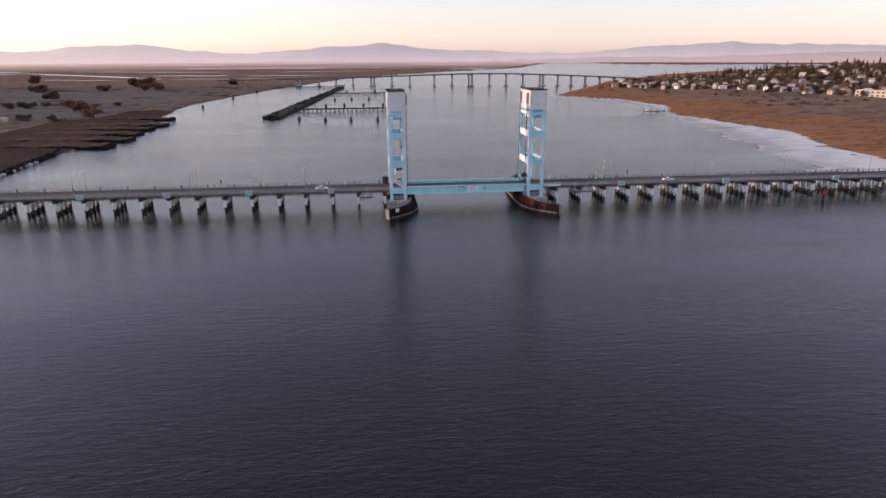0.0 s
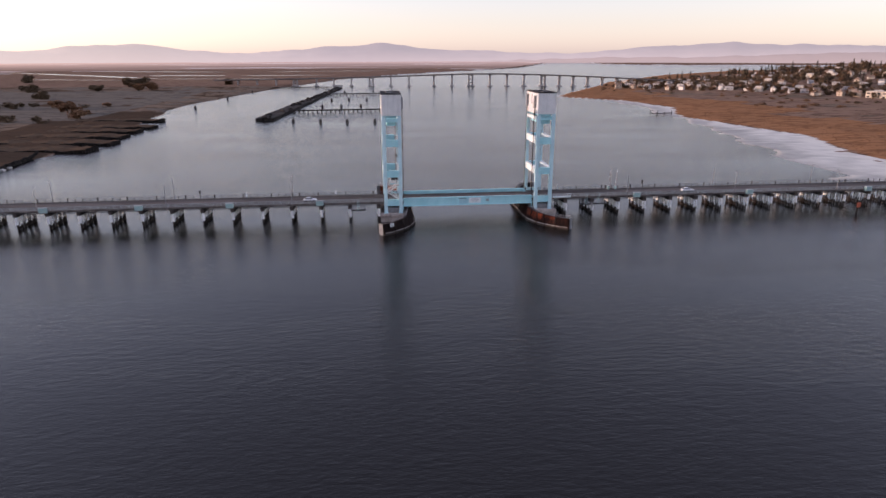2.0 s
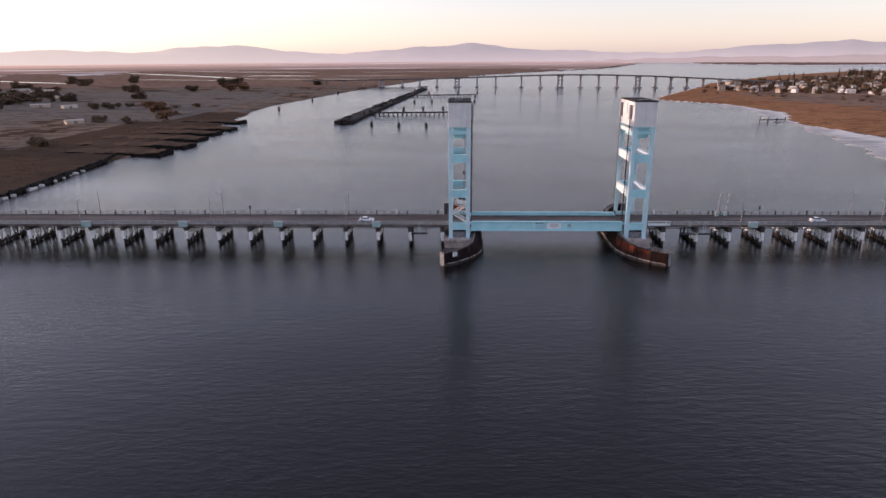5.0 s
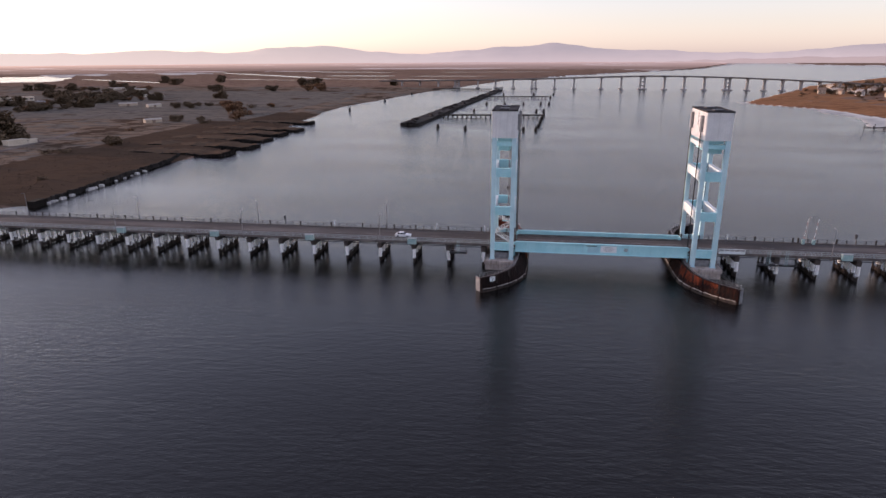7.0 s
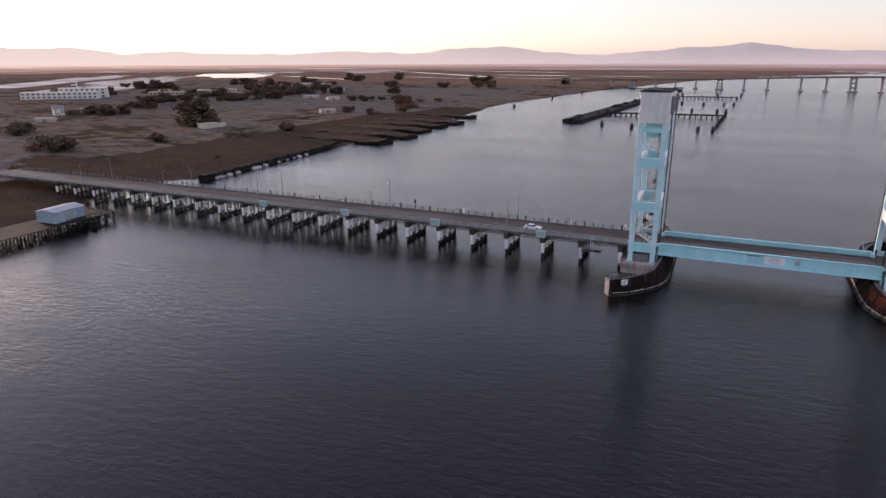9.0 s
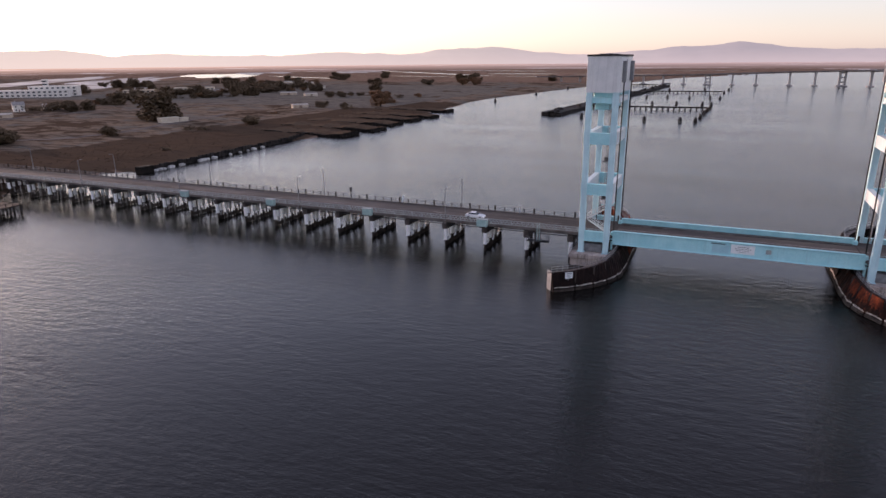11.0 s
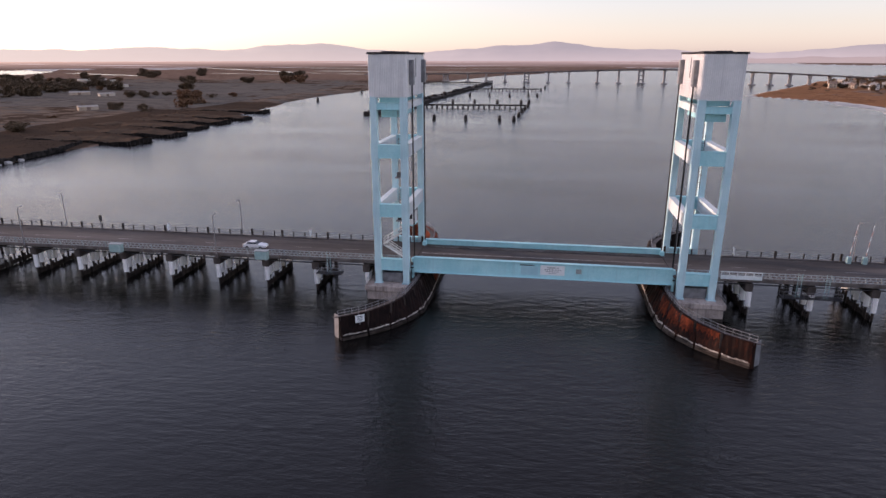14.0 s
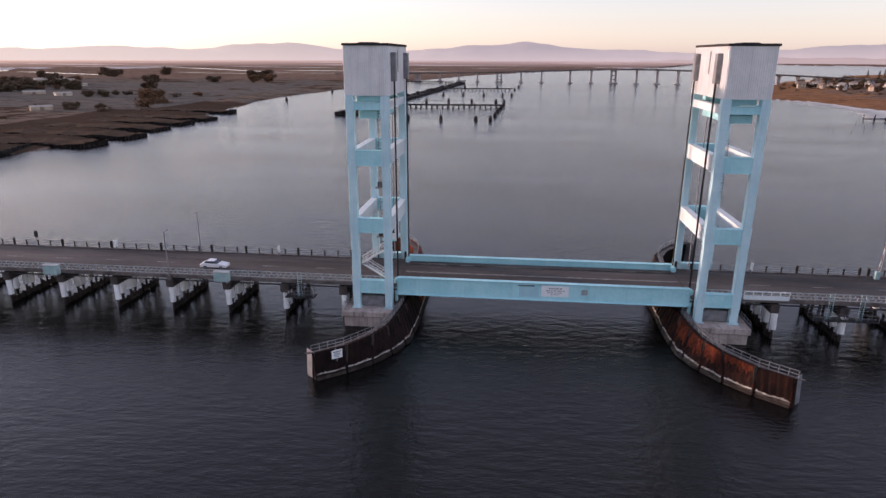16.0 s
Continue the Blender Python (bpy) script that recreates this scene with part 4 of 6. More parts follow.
M_CAP = material("dark_stained_cap", (0.035, 0.028, 0.026), (0.10, 0.085, 0.078), 0.5, 0.85, 0, 0.4, streak=0.5, streak_colour=(0.02, 0.016, 0.015))
M_BAREPILE = material("grey_bare_pile", (0.12, 0.11, 0.105), (0.30, 0.28, 0.27), 0.9, 0.8, 0, 0.4, stretch=(1, 1, 0.3), vary=0.2)
MASTER = [bent(8, 8, 0.44, 1.5, 0, 3.95), bent(8, 8, 0.45, 1.85, 3), bent(8, 2, 0.44, 1.3, 0, 3.9), bent(8, 8, 0.43, 2.3, 4)]
used = set()


def set_bent(kind, x):
    if kind in used:
        return copy_thing(MASTER[kind], pose(x, 0, 0))
    used.add(kind)
    MASTER[kind].matrix_basis = pose(x, 0, 0)
    return MASTER[kind]


for k, x in enumerate(BENTS_W):
    set_bent(2 if k < 2 else 0 if k < 8 else 1 if k < 19 else 3, x)
for k, x in enumerate(BENTS_E):
    set_bent(2 if k == 1 else 0 if k < 6 else 1 if k < 12 else 3, x)


def approach(x0, x1, label):
    road = thing("road", label, "bridge deck", kind="structure")
    part("road_slab", boxes((x0, AXIS - 5.95, DECK_Z - 0.35, x1, AXIS + 5.6, DECK_Z)), M_DECK, road)
    for y in (AXIS - 6.25, AXIS + 5.6):
        part("edge_beam", boxes((x0, y, DECK_Z - 0.38, x1, y + 0.3, DECK_Z + 0.2), bevel=0.04), M_FASCIA, road)
    for n in range(7):
        y = AXIS - 5.3 + n * 1.72
        part("stringer", boxes((x0, y, DECK_Z - 0.72, x1, y + 0.3, DECK_Z - 0.352)), M_TIMBER, road)
    bm = bmesh.new()
    rod(bm, (x0, AXIS - 5.7, DECK_Z - 0.9), (x1, AXIS - 5.7, DECK_Z - 0.9), 0.11, sides=6)
    part("utility_pipe", bm, M_DARKSTEEL, road)
    dash, x = None, x0 + 1
    while x < x1 - 3:
        if dash is None:
            dash = part("lane_dash", boxes((0, AXIS - 0.06, DECK_Z + 0.004, 3, AXIS + 0.06, DECK_Z + 0.009)), M_MARK, road)
            dash.matrix_basis = pose(x, 0, 0)
        else:
            share(dash, road, pose(x, 0, 0))
        x += 9
    return road


approach(-262, MID - 21.35, "long worn asphalt trestle road to the marsh shore")
approach(MID + 21.35, 275, "long worn asphalt trestle road to the town shore")


def railing(x0, x1, near, pale=False):
    """Near: a lattice rail of pale bars; far: stout dark posts with wire mesh rails."""
    y = AXIS - 6.1 if near else AXIS + 5.75
    r = thing("bridge_railing", "pale painted lattice railing along the road edge" if near else "railing of stout dark posts along the far road edge", "railing")
    z = DECK_Z + 0.22
    step = 2.31
    count = int((x1 - x0) / step)
    post = None
    for n in range(count + 1):
        x = x0 + n * step
        m = pose(x, y, z)
        tall = 1.05 if near else (1.25 if n % 4 == 0 else 1.0)
        w = 0.07 if near else (0.17 if n % 4 == 0 else 0.10)
        if near or n % 4 in (0, 1):
            ob = part("post", boxes((-w, -w * 0.8, 0, w, w * 0.8, tall), bevel=0.02), M_RAIL if near else M_TIMBER, r)
            ob.matrix_basis = m
            post = ob if near else post
            if not near and n % 4 == 1:
                post = ob
        else:
            share(post, r, m)
    bm = bmesh.new()
    xe = x0 + count * step
    if near:
        for h in (0.12, 0.55, 0.98):
            box(bm, x0, y - 0.05, z + h - 0.05, xe, y + 0.05, z + h + 0.05)
        n = int((xe - x0) / 0.77)
        for k in range(n):
            x = x0 + 0.2 + k * 0.77
            box(bm, x - 0.05, y - 0.03, z + 0.17, x + 0.05, y + 0.03, z + 0.5)
            box(bm, x + 0.335, y - 0.03, z + 0.6, x + 0.435, y + 0.03, z + 0.93)
    else:
        for h in (0.3, 0.62, 0.93):
            box(bm, x0, y - 0.03, z + h - 0.03, xe, y + 0.03, z + h + 0.03)
    part("rail_lattice", bm, M_RAIL if near or pale else M_GREY, r)
    return r


railing(-259.5, MID - 21.9, True), railing(-259.5, -50.5, False), railing(-50.0, MID - 21.9, False, True)
railing(MID + 21.9, 272, True), railing(MID + 21.9, 50.0, False, True), railing(50.6, 272, False)


guard = thing("guard_panel", "whitish-blue steel guard panel on the railing beside the tower", "guard panel", (MID + 28.4, AXIS - 6.22, DECK_Z + 0.24))
part("plate", boxes((0, -0.05, -0.25, 6.2, 0.0, 0.42), bevel=0.02), M_BEAMPALE, guard)
part("top_rail", boxes((0, -0.06, 0.9, 6.2, 0.04, 1.02)), M_BEAMPALE, guard)
for k in range(6):
    part("upright", boxes((k * 1.22, -0.06, 0.42, k * 1.22 + 0.1, 0.02, 0.9)), M_BEAMPALE, guard)


def lamp_post(x, near):
    y = AXIS - 6.5 if near else AXIS + 6.1
    arm = 0.9 if near else -0.9
    lamp = thing("street_lamp", "slim grey street lamp post at the road edge", "street lamp", (x, y, DECK_Z - 0.3), group="lamps along the bridge")
    bm = bmesh.new()
    rod(bm, (0, 0, 0), (0, 0, 7.4), 0.11, 0.065, 8)
    part("pole", bm, M_GREY, lamp)
    bm = bmesh.new()
    rod(bm, (0, 0, 7.3), (0, arm, 7.45), 0.05, 0.04, 6)
    part("arm", bm, M_GREY, lamp)
    part("lamp_head", boxes((-0.13, min(arm, arm * 1.4), 7.39, 0.13, max(arm, arm * 1.4), 7.52), bevel=0.03), M_GREY, lamp)
    part("base", boxes((-0.25, -0.25, -0.35, 0.25, 0.25, 0.35), bevel=0.04), M_FASCIA, lamp)


for x in (-58.0, -96.5, -134.5, -172.0, -210.0, 53.0, 91.5, 129.5, 167.0, 205.0):
    lamp_post(x + 0.7, True), lamp_post(x - 0.4, False)


def service_box(x):
    s = thing("service_cabinet", "pale turquoise steel cabinet hung outside the railing", "cabinet", (x, AXIS - 6.75, DECK_Z - 0.35), group="cabinets along the bridge")
    part("body", boxes((-1.15, -0.55, 0, 1.15, 0.4, 1.5), bevel=0.05), M_PALE, s)
    part("door", boxes((-1.0, -0.59, 0.15, -0.03, -0.552, 1.35), (0.03, -0.59, 0.15, 1.0, -0.552, 1.35)), M_PALE, s)
    part("lid", boxes((-1.25, -0.65, 1.5, 1.25, 0.45, 1.58)), M_RAIL, s)
    part("bracket", boxes((-0.9, -0.5, -0.25, -0.75, 0.6, 0), (0.75, -0.5, -0.25, 0.9, 0.6, 0)), M_GREY, s)


def inspection_ladder(x):
    """A caged ladder from the railing down to a small platform under the road."""
    l = thing("inspection_ladder", "pale turquoise inspection ladder and platform below the road edge", "ladder", (x, AXIS - 6.75, 0), group="inspection ladders")
    bm = bmesh.new()
    for d in (-0.3, 0.3):
        rod(bm, (d, 0, 3.58), (d, 0, DECK_Z + 1.6), 0.04, sides=6)
    part("stile", bm, M_PALE, l)
    for k in range(11):
        bm = bmesh.new()
        rod(bm, (-0.3, 0, 3.75 + k * 0.32), (0.3, 0, 3.75 + k * 0.32), 0.025, sides=5)
        part("rung", bm, M_PALE, l)
    part("platform", boxes((-2.3, -0.6, 3.5, 2.3, 1.2, 3.58)), M_DARKSTEEL, l, "dark steel grating")
    for y in (-0.55, 1.15):
        bm = bmesh.new()
        for px in (-2.25, -0.8, 0.8, 2.25):
            rod(bm, (px, y, 3.58), (px, y, 4.6), 0.04, sides=6)
        for z in (4.1, 4.6):
            rod(bm, (-2.25, y, z), (2.25, y, z), 0.035, sides=6)
        part("handrail", bm, M_GREY, l)
    for px in (-2.0, 2.0):
        for y in (-0.3, 1.0):
            bm = bmesh.new()
            rod(bm, (px, y, 3.5), (px * 0.85, y, 5.55), 0.05, sides=6)
            part("hanger", bm, M_DARKSTEEL, l)


def barrier_gate(x, y, lean):
    """A raised road barrier with its machine box."""
    g = thing("barrier_gate", "raised red and white road barrier with a grey machine box", "road barrier", (x, y, DECK_Z), group="road barriers")
    part("machine_box", boxes((-0.35, -0.3, 0, 0.35, 0.3, 1.25), bevel=0.05), M_PALE, g)
    for k in range(6):
        bm = bmesh.new()
        beam(bm, (lean * k * 0.07, 0, 1.1 + k * 0.95), (lean * (k + 1) * 0.07, 0, 1.1 + (k + 1) * 0.95), 0.055, 0.045)
        part("arm_band", bm, M_SIGN if k % 2 else M_REDPAINT, g, "white band" if k % 2 else "red band")


def signal_mast(x, y):
    g = thing("road_signal", "small dark road signal on a slim post", "traffic signal", (x, y, DECK_Z))
    bm = bmesh.new()
    rod(bm, (0, 0, 0), (0, 0, 2.4), 0.06, sides=6)
    part("post", bm, M_GREY, g)
    part("signal_head", boxes((-0.2, -0.16, 1.9, 0.2, 0.16, 2.9), bevel=0.04), M_DARKSTEEL, g)
    part("backplate", boxes((-0.3, 0.17, 1.8, 0.3, 0.2, 3.0)), M_DARKSTEEL, g)


M_REDPAINT = material("faded_red_band", (0.42, 0.22, 0.19), (0.54, 0.30, 0.26), 1.0, 0.6)
M_PALE = material("pale_turquoise_paint", (0.28, 0.43, 0.43), (0.40, 0.55, 0.54), 0.8, 0.6, 0, 0.1, streak=0.3)
for x in (-48.6, -76.6, -104.0, -132.0, 57.0, 97.5, 142.0):
    service_box(x)
for x in (-36.4, 39.6, 43.7):
    inspection_ladder(x)
barrier_gate(51.5, AXIS + 5.0, 1), barrier_gate(54.0, AXIS + 5.0, 1)
signal_mast(-88.4, AXIS + 5.2), signal_mast(64.0, AXIS + 5.2)
for x in (-73.5, -44.0, -30.5, 33.0):
    board = thing("route_board", "small pale board facing along the road", "sign", (x, AXIS + 5.2, DECK_Z))
    part("board", boxes((-0.04, -0.45, 0.6, 0.04, 0.45, 1.9), bevel=0.01), M_SIGN, board)
    part("post", boxes((-0.04, -0.05, 0, 0.04, 0.05, 0.6)), M_GREY, board)

# ---- old wharves and piles upstream ----
M_OLDWOOD = material("grey_black_wharf_timber", (0.012, 0.011, 0.011), (0.05, 0.044, 0.04), 0.4, 0.85, 0, 0.5, 10, vary=0.25)
M_QUAY = material("dark_quay_wall", (0.008, 0.007, 0.006), (0.026, 0.021, 0.018), 0.3, 0.9, 0, 0.5, 10, streak=0.5, streak_colour=(0.012, 0.01, 0.01))
M_QUAYTOP = land_material("overgrown_quay_top", (0.025, 0.016, 0.011), (0.058, 0.038, 0.027), (0.115, 0.080, 0.056), 0.3)
M_HWY = material("highway_concrete", (0.36, 0.325, 0.31), (0.48, 0.44, 0.42), 0.05, 0.85, 0, 0.2, 14, streak=0.4, streak_colour=(0.14, 0.12, 0.11))
M_HWYDECK = material("soot_stained_deck_concrete", (0.17, 0.145, 0.135), (0.27, 0.235, 0.22), 0.05, 0.85, 0, 0.2, 14)
M_PALEROCK = material("pale_broken_concrete", (0.42, 0.40, 0.38), (0.62, 0.6, 0.57), 1.0, 0.9, 0, 0.4, vary=0.2)
rng = random.Random(21)


def quay(x, y, length, width, turn):
    q = thing("quay", "low dark overgrown quay reaching out from the marsh bank", "quay", (x, y, 0), turn, "stepped quays on the marsh bank")
    bm, n = bmesh.new(), int(length / 2.5)
    top = bmesh.new()
    edge, cols = [], []
    for k in range(n + 1):
        u = -length * k / n
        lo, hi = -width / 2 + rng.uniform(0, 0.9), width / 2 - rng.uniform(0, 0.9)
        if k == 0:
            lo, hi = lo + 1.0, hi - 0.8
        h = 1.7 + 0.3 * math.sin(k * 0.7 + x) + rng.uniform(-0.25, 0.25)
        edge.append([bm.verts.new((u, lo, -3)), bm.verts.new((u, lo, h)), bm.verts.new((u, hi, h)), bm.verts.new((u, hi, -3))])
        cols.append([top.verts.new((u - (0.5 if k == 0 else 0), lo + (hi - lo) * v, h + 0.03 + (0.0 if v in (0.03, 0.97) else rng.uniform(0.05, 0.75)))) for v in (0.03, 0.2, 0.4, 0.6, 0.8, 0.97)])
    for a, b in zip(edge, edge[1:]):
        for i in range(3):
            bm.faces.new((a[i], a[i + 1], b[i + 1], b[i]))
    bm.faces.new(edge[0])
    bm.faces.new(edge[-1][::-1])
    bmesh.ops.recalc_face_normals(bm, faces=bm.faces)
    part("quay_wall", bm, M_QUAY, q)
    for a, b in zip(cols, cols[1:]):
        for i in range(5):
            top.faces.new((a[i], a[i + 1], b[i + 1], b[i]))
    part("quay_top", top, M_QUAYTOP, q)
    for k in range(int(length / 5)):
        bm = bmesh.new()
        rod(bm, (-0.6 - k * 5, -width / 2 - 0.25, -3), (-0.6 - k * 5, -width / 2 - 0.2, 1.7 + rng.random() * 0.5), 0.25, 0.22, 6)
        part("fender_post", bm, M_OLDWOOD, q)
    for k in range(int(width / 3)):
        bm = bmesh.new()
        rod(bm, (0.25, -width / 2 + 1 + k * 3, -3), (0.2, -width / 2 + 1 + k * 3, 1.7 + rng.random() * 0.5), 0.25, 0.22, 6)
        part("fender_post", bm, M_OLDWOOD, q)


for x, y, length, width in ((-187.5, 165, 62, 15), (-185.5, 194, 70, 14), (-191, 226, 66, 15), (-192, 256, 60, 13), (-190, 282, 70, 12), (-199, 331, 66, 11)):
    quay(x, y + 1.5, length, width + 3, -4)

# timber bulkhead along the near bank
bulk = thing("bulkhead", "dark timber bulkhead along the marsh bank", "bulkhead", kind="structure")
pts = [Vector((-199.5, 40, 0)), Vector((-206.5, 139, 0)), Vector((-212, 158, 0))]
for a, b in zip(pts, pts[1:]):
    n = int((b - a).length / 2.4)
    for k in range(n):
        p, q = a.lerp(b, k / n), a.lerp(b, (k + 0.96) / n)
        bm = bmesh.new()
        h = 1.7 + 0.5 * rng.random()
        beam(bm, (p.x, p.y, h / 2 - 0.7), (q.x, q.y, h / 2 - 0.7), 0.35, h + 1.8)
        part("plank_bay", bm, M_OLDWOOD, bulk)
        bm = bmesh.new()
        rod(bm, (p.x + 0.35, p.y, -2.5), (p.x + 0.3, p.y, h + 0.5), 0.2, 0.18, 6)
        part("post", bm, M_OLDWOOD, bulk)
end = boxes((-201.5, 37, -3, -198.2, 43, 2.5), bevel=0.2)
part("corner_block", end, M_QUAY, bulk)
for k in range(36):
    y = 44 + k * 2.2 + rng.uniform(-0.8, 0.8)
    if rng.random() < 0.15 + 0.018 * k:
        continue
    s = rng.uniform(0.6, 1.15)
    rock = part("concrete_block", boxes((-s, -s * 0.9, -0.5, s, s * 0.9, s * 0.75), bevel=0.2), M_PALEROCK)
    rock.matrix_basis = pose(-198.3 - (y - 40) * 0.07, y, 0.12, rng.uniform(-12, 12), rng.uniform(-12, 12), rng.uniform(0, 90))
    tagged(rock, "pale broken concrete block at the bulkhead's foot", "rubble", "rubble along the bulkhead")


def pile_cluster(x, y, h=3.0, n=8, spread=1.3):
    c = thing("dolphin", "dark timber pile cluster standing in the river", "pile cluster", (x, y, 0), rng.uniform(0, 90), "pile clusters upstream")
    for k in range(n):
        a = 2 * math.pi * k / max(n - 1, 1)
        r = 0 if k == 0 else spread
        bm = bmesh.new()
        rod(bm, (r * 1.25 * math.cos(a), r * 1.25 * math.sin(a), -3), (r * 0.45 * math.cos(a), r * 0.45 * math.sin(a), h * (1.12 if k == 0 else rng.uniform(0.85, 1.0))), 0.3, 0.26, 6)
        part("timber_post", bm, M_OLDWOOD, c)
    bm = bmesh.new()
    rod(bm, (0, 0, h * 0.62), (0, 0, h * 0.7), spread * 0.85, spread * 0.82, 8)
    part("wire_band", bm, M_DARKSTEEL, c)
    return c


for x, y in ((-93, 315), (-71, 306), (-50, 304), (-28, 304), (-19, 306), (-80, 459), (-61, 462), (-41, 464), (-20, 461), (-13, 462), (-76, 557), (-56, 561), (-35, 556), (-16, 558), (-7, 559), (-16, 369), (-14.5, 396), (-13, 424), (-17, 335),
             (-4, 669), (1, 735), (-87, 712), (-67, 728), (-26, 735), (-206, 461), (-202, 594), (-197, 735)):
    pile_cluster(x, y)
for x, y in ((173, 263), (189, 282), (168, 272), (200, 314), (206, 322), (178, 300)):
    stake = thing("mooring_stake", "thin dark stake standing in shallow water", "stake", (x, y, 0), 0, "stakes off the muddy shore")
    bm = bmesh.new()
    rod(bm, (0, 0, -3), (rng.uniform(-0.2, 0.2), 0, rng.uniform(1.6, 2.6)), 0.15, 0.11, 6)
    part("timber_post", bm, M_OLDWOOD, stake)


def wharf():
    w = thing("old_wharf", "long derelict black timber wharf littered with debris", "wharf")
    a, b = Vector((-117.5, 327, 0)), Vector((-80, 842, 0))
    d = (b - a).normalized()
    s = Vector((d.y, -d.x, 0))
    n = 36
    for k in range(n):
        p, q = a.lerp(b, k / n), a.lerp(b, (k + 0.97) / n)
        width = 14 * (1 - 0.35 * k / n) * rng.uniform(0.9, 1.05)
        bm = bmesh.new()
        z = 2.0 + rng.uniform(-0.25, 0.2)
        beam(bm, (p.x, p.y, z), (q.x, q.y, z), width, 0.5)
        part("deck_bay", bm, M_OLDWOOD, w)
        for e in (-0.5, 0.5):
            pa, pb = p + s * width * e, q + s * width * e
            bm = bmesh.new()
            beam(bm, (pa.x, pa.y, 0.75), (pb.x, pb.y, 0.75), 0.3, rng.uniform(1.9, 2.7))
            part("fender_wall", bm, M_OLDWOOD, w)
        if k == 0:
            bm = bmesh.new()
            pa, pb = p + s * width * 0.5, p - s * width * 0.5
            beam(bm, (pa.x, pa.y, 0.8), (pb.x, pb.y, 0.8), 0.4, 2.8)
            part("fender_wall", bm, M_OLDWOOD, w)
        for e in (-0.5, -0.17, 0.17, 0.5):
            for f in (0.1, 0.6):
                pos = p.lerp(q, f) + s * width * e * 0.96
                bm = bmesh.new()
                rod(bm, (pos.x, pos.y, -3), (pos.x, pos.y, z + (rng.uniform(-0.1, 0.9) if abs(e) > 0.4 else -0.2)), 0.28, 0.25, 6)
                part("timber_post", bm, M_OLDWOOD, w)
    for k in range(46):
        u = rng.random() ** 1.3
        pos = a.lerp(b, u) + s * rng.uniform(-4.5, 4.5) * (1 - 0.3 * u)
        l, wd, h = rng.uniform(1, 5), rng.uniform(0.8, 2.5), rng.uniform(0.4, 1.5)
        t = part("debris", boxes((-wd, -l, 0, wd, l, h), (-wd * 0.6, -l * 0.5, h, wd * 0.7, l * 0.6, h * 1.5), bevel=0.12), M_OLDWOOD, w)
        t.matrix_basis = pose(pos.x, pos.y, 2.2, 0, 0, rng.uniform(-30, 30))
    hut = thing("wharf_hut", "small pale hut at the end of the old wharf", "hut", (-79, 836, 2.3))
    part("wall", boxes((-5, -3, 0, 5, 3, 2.8)), M_PALEROCK, hut)
    part("roof", boxes((-5.4, -3.4, 2.8, 5.4, 3.4, 3.1)), M_FASCIA, hut)


wharf()


def finger_pier(x0, x1, y, slant):
    p = thing("finger_pier", "narrow derelict timber pier on bare piles", "pier", group="derelict finger piers")
    n = int((x1 - x0) / 4.1)
    for k in range(n):
        xa, xb = x0 + (x1 - x0) * k / n, x0 + (x1 - x0) * (k + 1) / n
        ya, yb = y + slant * k / n, y + slant * (k + 1) / n
        bm = bmesh.new()
        beam(bm, (xa, ya, 2.1), (xb, yb, 2.1), 3.4, 1.0)
        part("deck_bay", bm, M_OLDWOOD, p)
        for e in (-1.0, 1.0):
            bm = bmesh.new()
            rod(bm, (xa, ya + e * 1.6, -3), (xa, ya + e * 1.6, 2.4 + rng.uniform(0, 0.5)), 0.5, 0.47, 6)
            part("timber_post", bm, M_OLDWOOD, p)
        if k % 5 == 2:
            part("bollard", boxes((xa - 0.3, ya - 0.3, 2.5, xa + 0.3, ya + 0.3, 3.3), bevel=0.08), M_OLDWOOD, p)


finger_pier(-106, -14, 402, 6), finger_pier(-92, -6, 660, 8), finger_pier(-186, -92, 858, -6)
stub = thing("broken_landing", "broken dark landing stage off the muddy shore", "landing stage", (226, 336, 0), 14)
part("platform", boxes((-12, -2.2, 1.4, 10, 2.2, 1.75), bevel=0.08), M_OLDWOOD, stub)
for k in range(6):
    bm = bmesh.new()
    rod(bm, (-11 + k * 4, (-1) ** k * 1.9, -3), (-11 + k * 4, (-1) ** k * 1.9, 2.2 + rng.random() * 2.4), 0.28, 0.24, 6)
    part("timber_post", bm, M_OLDWOOD, stub)


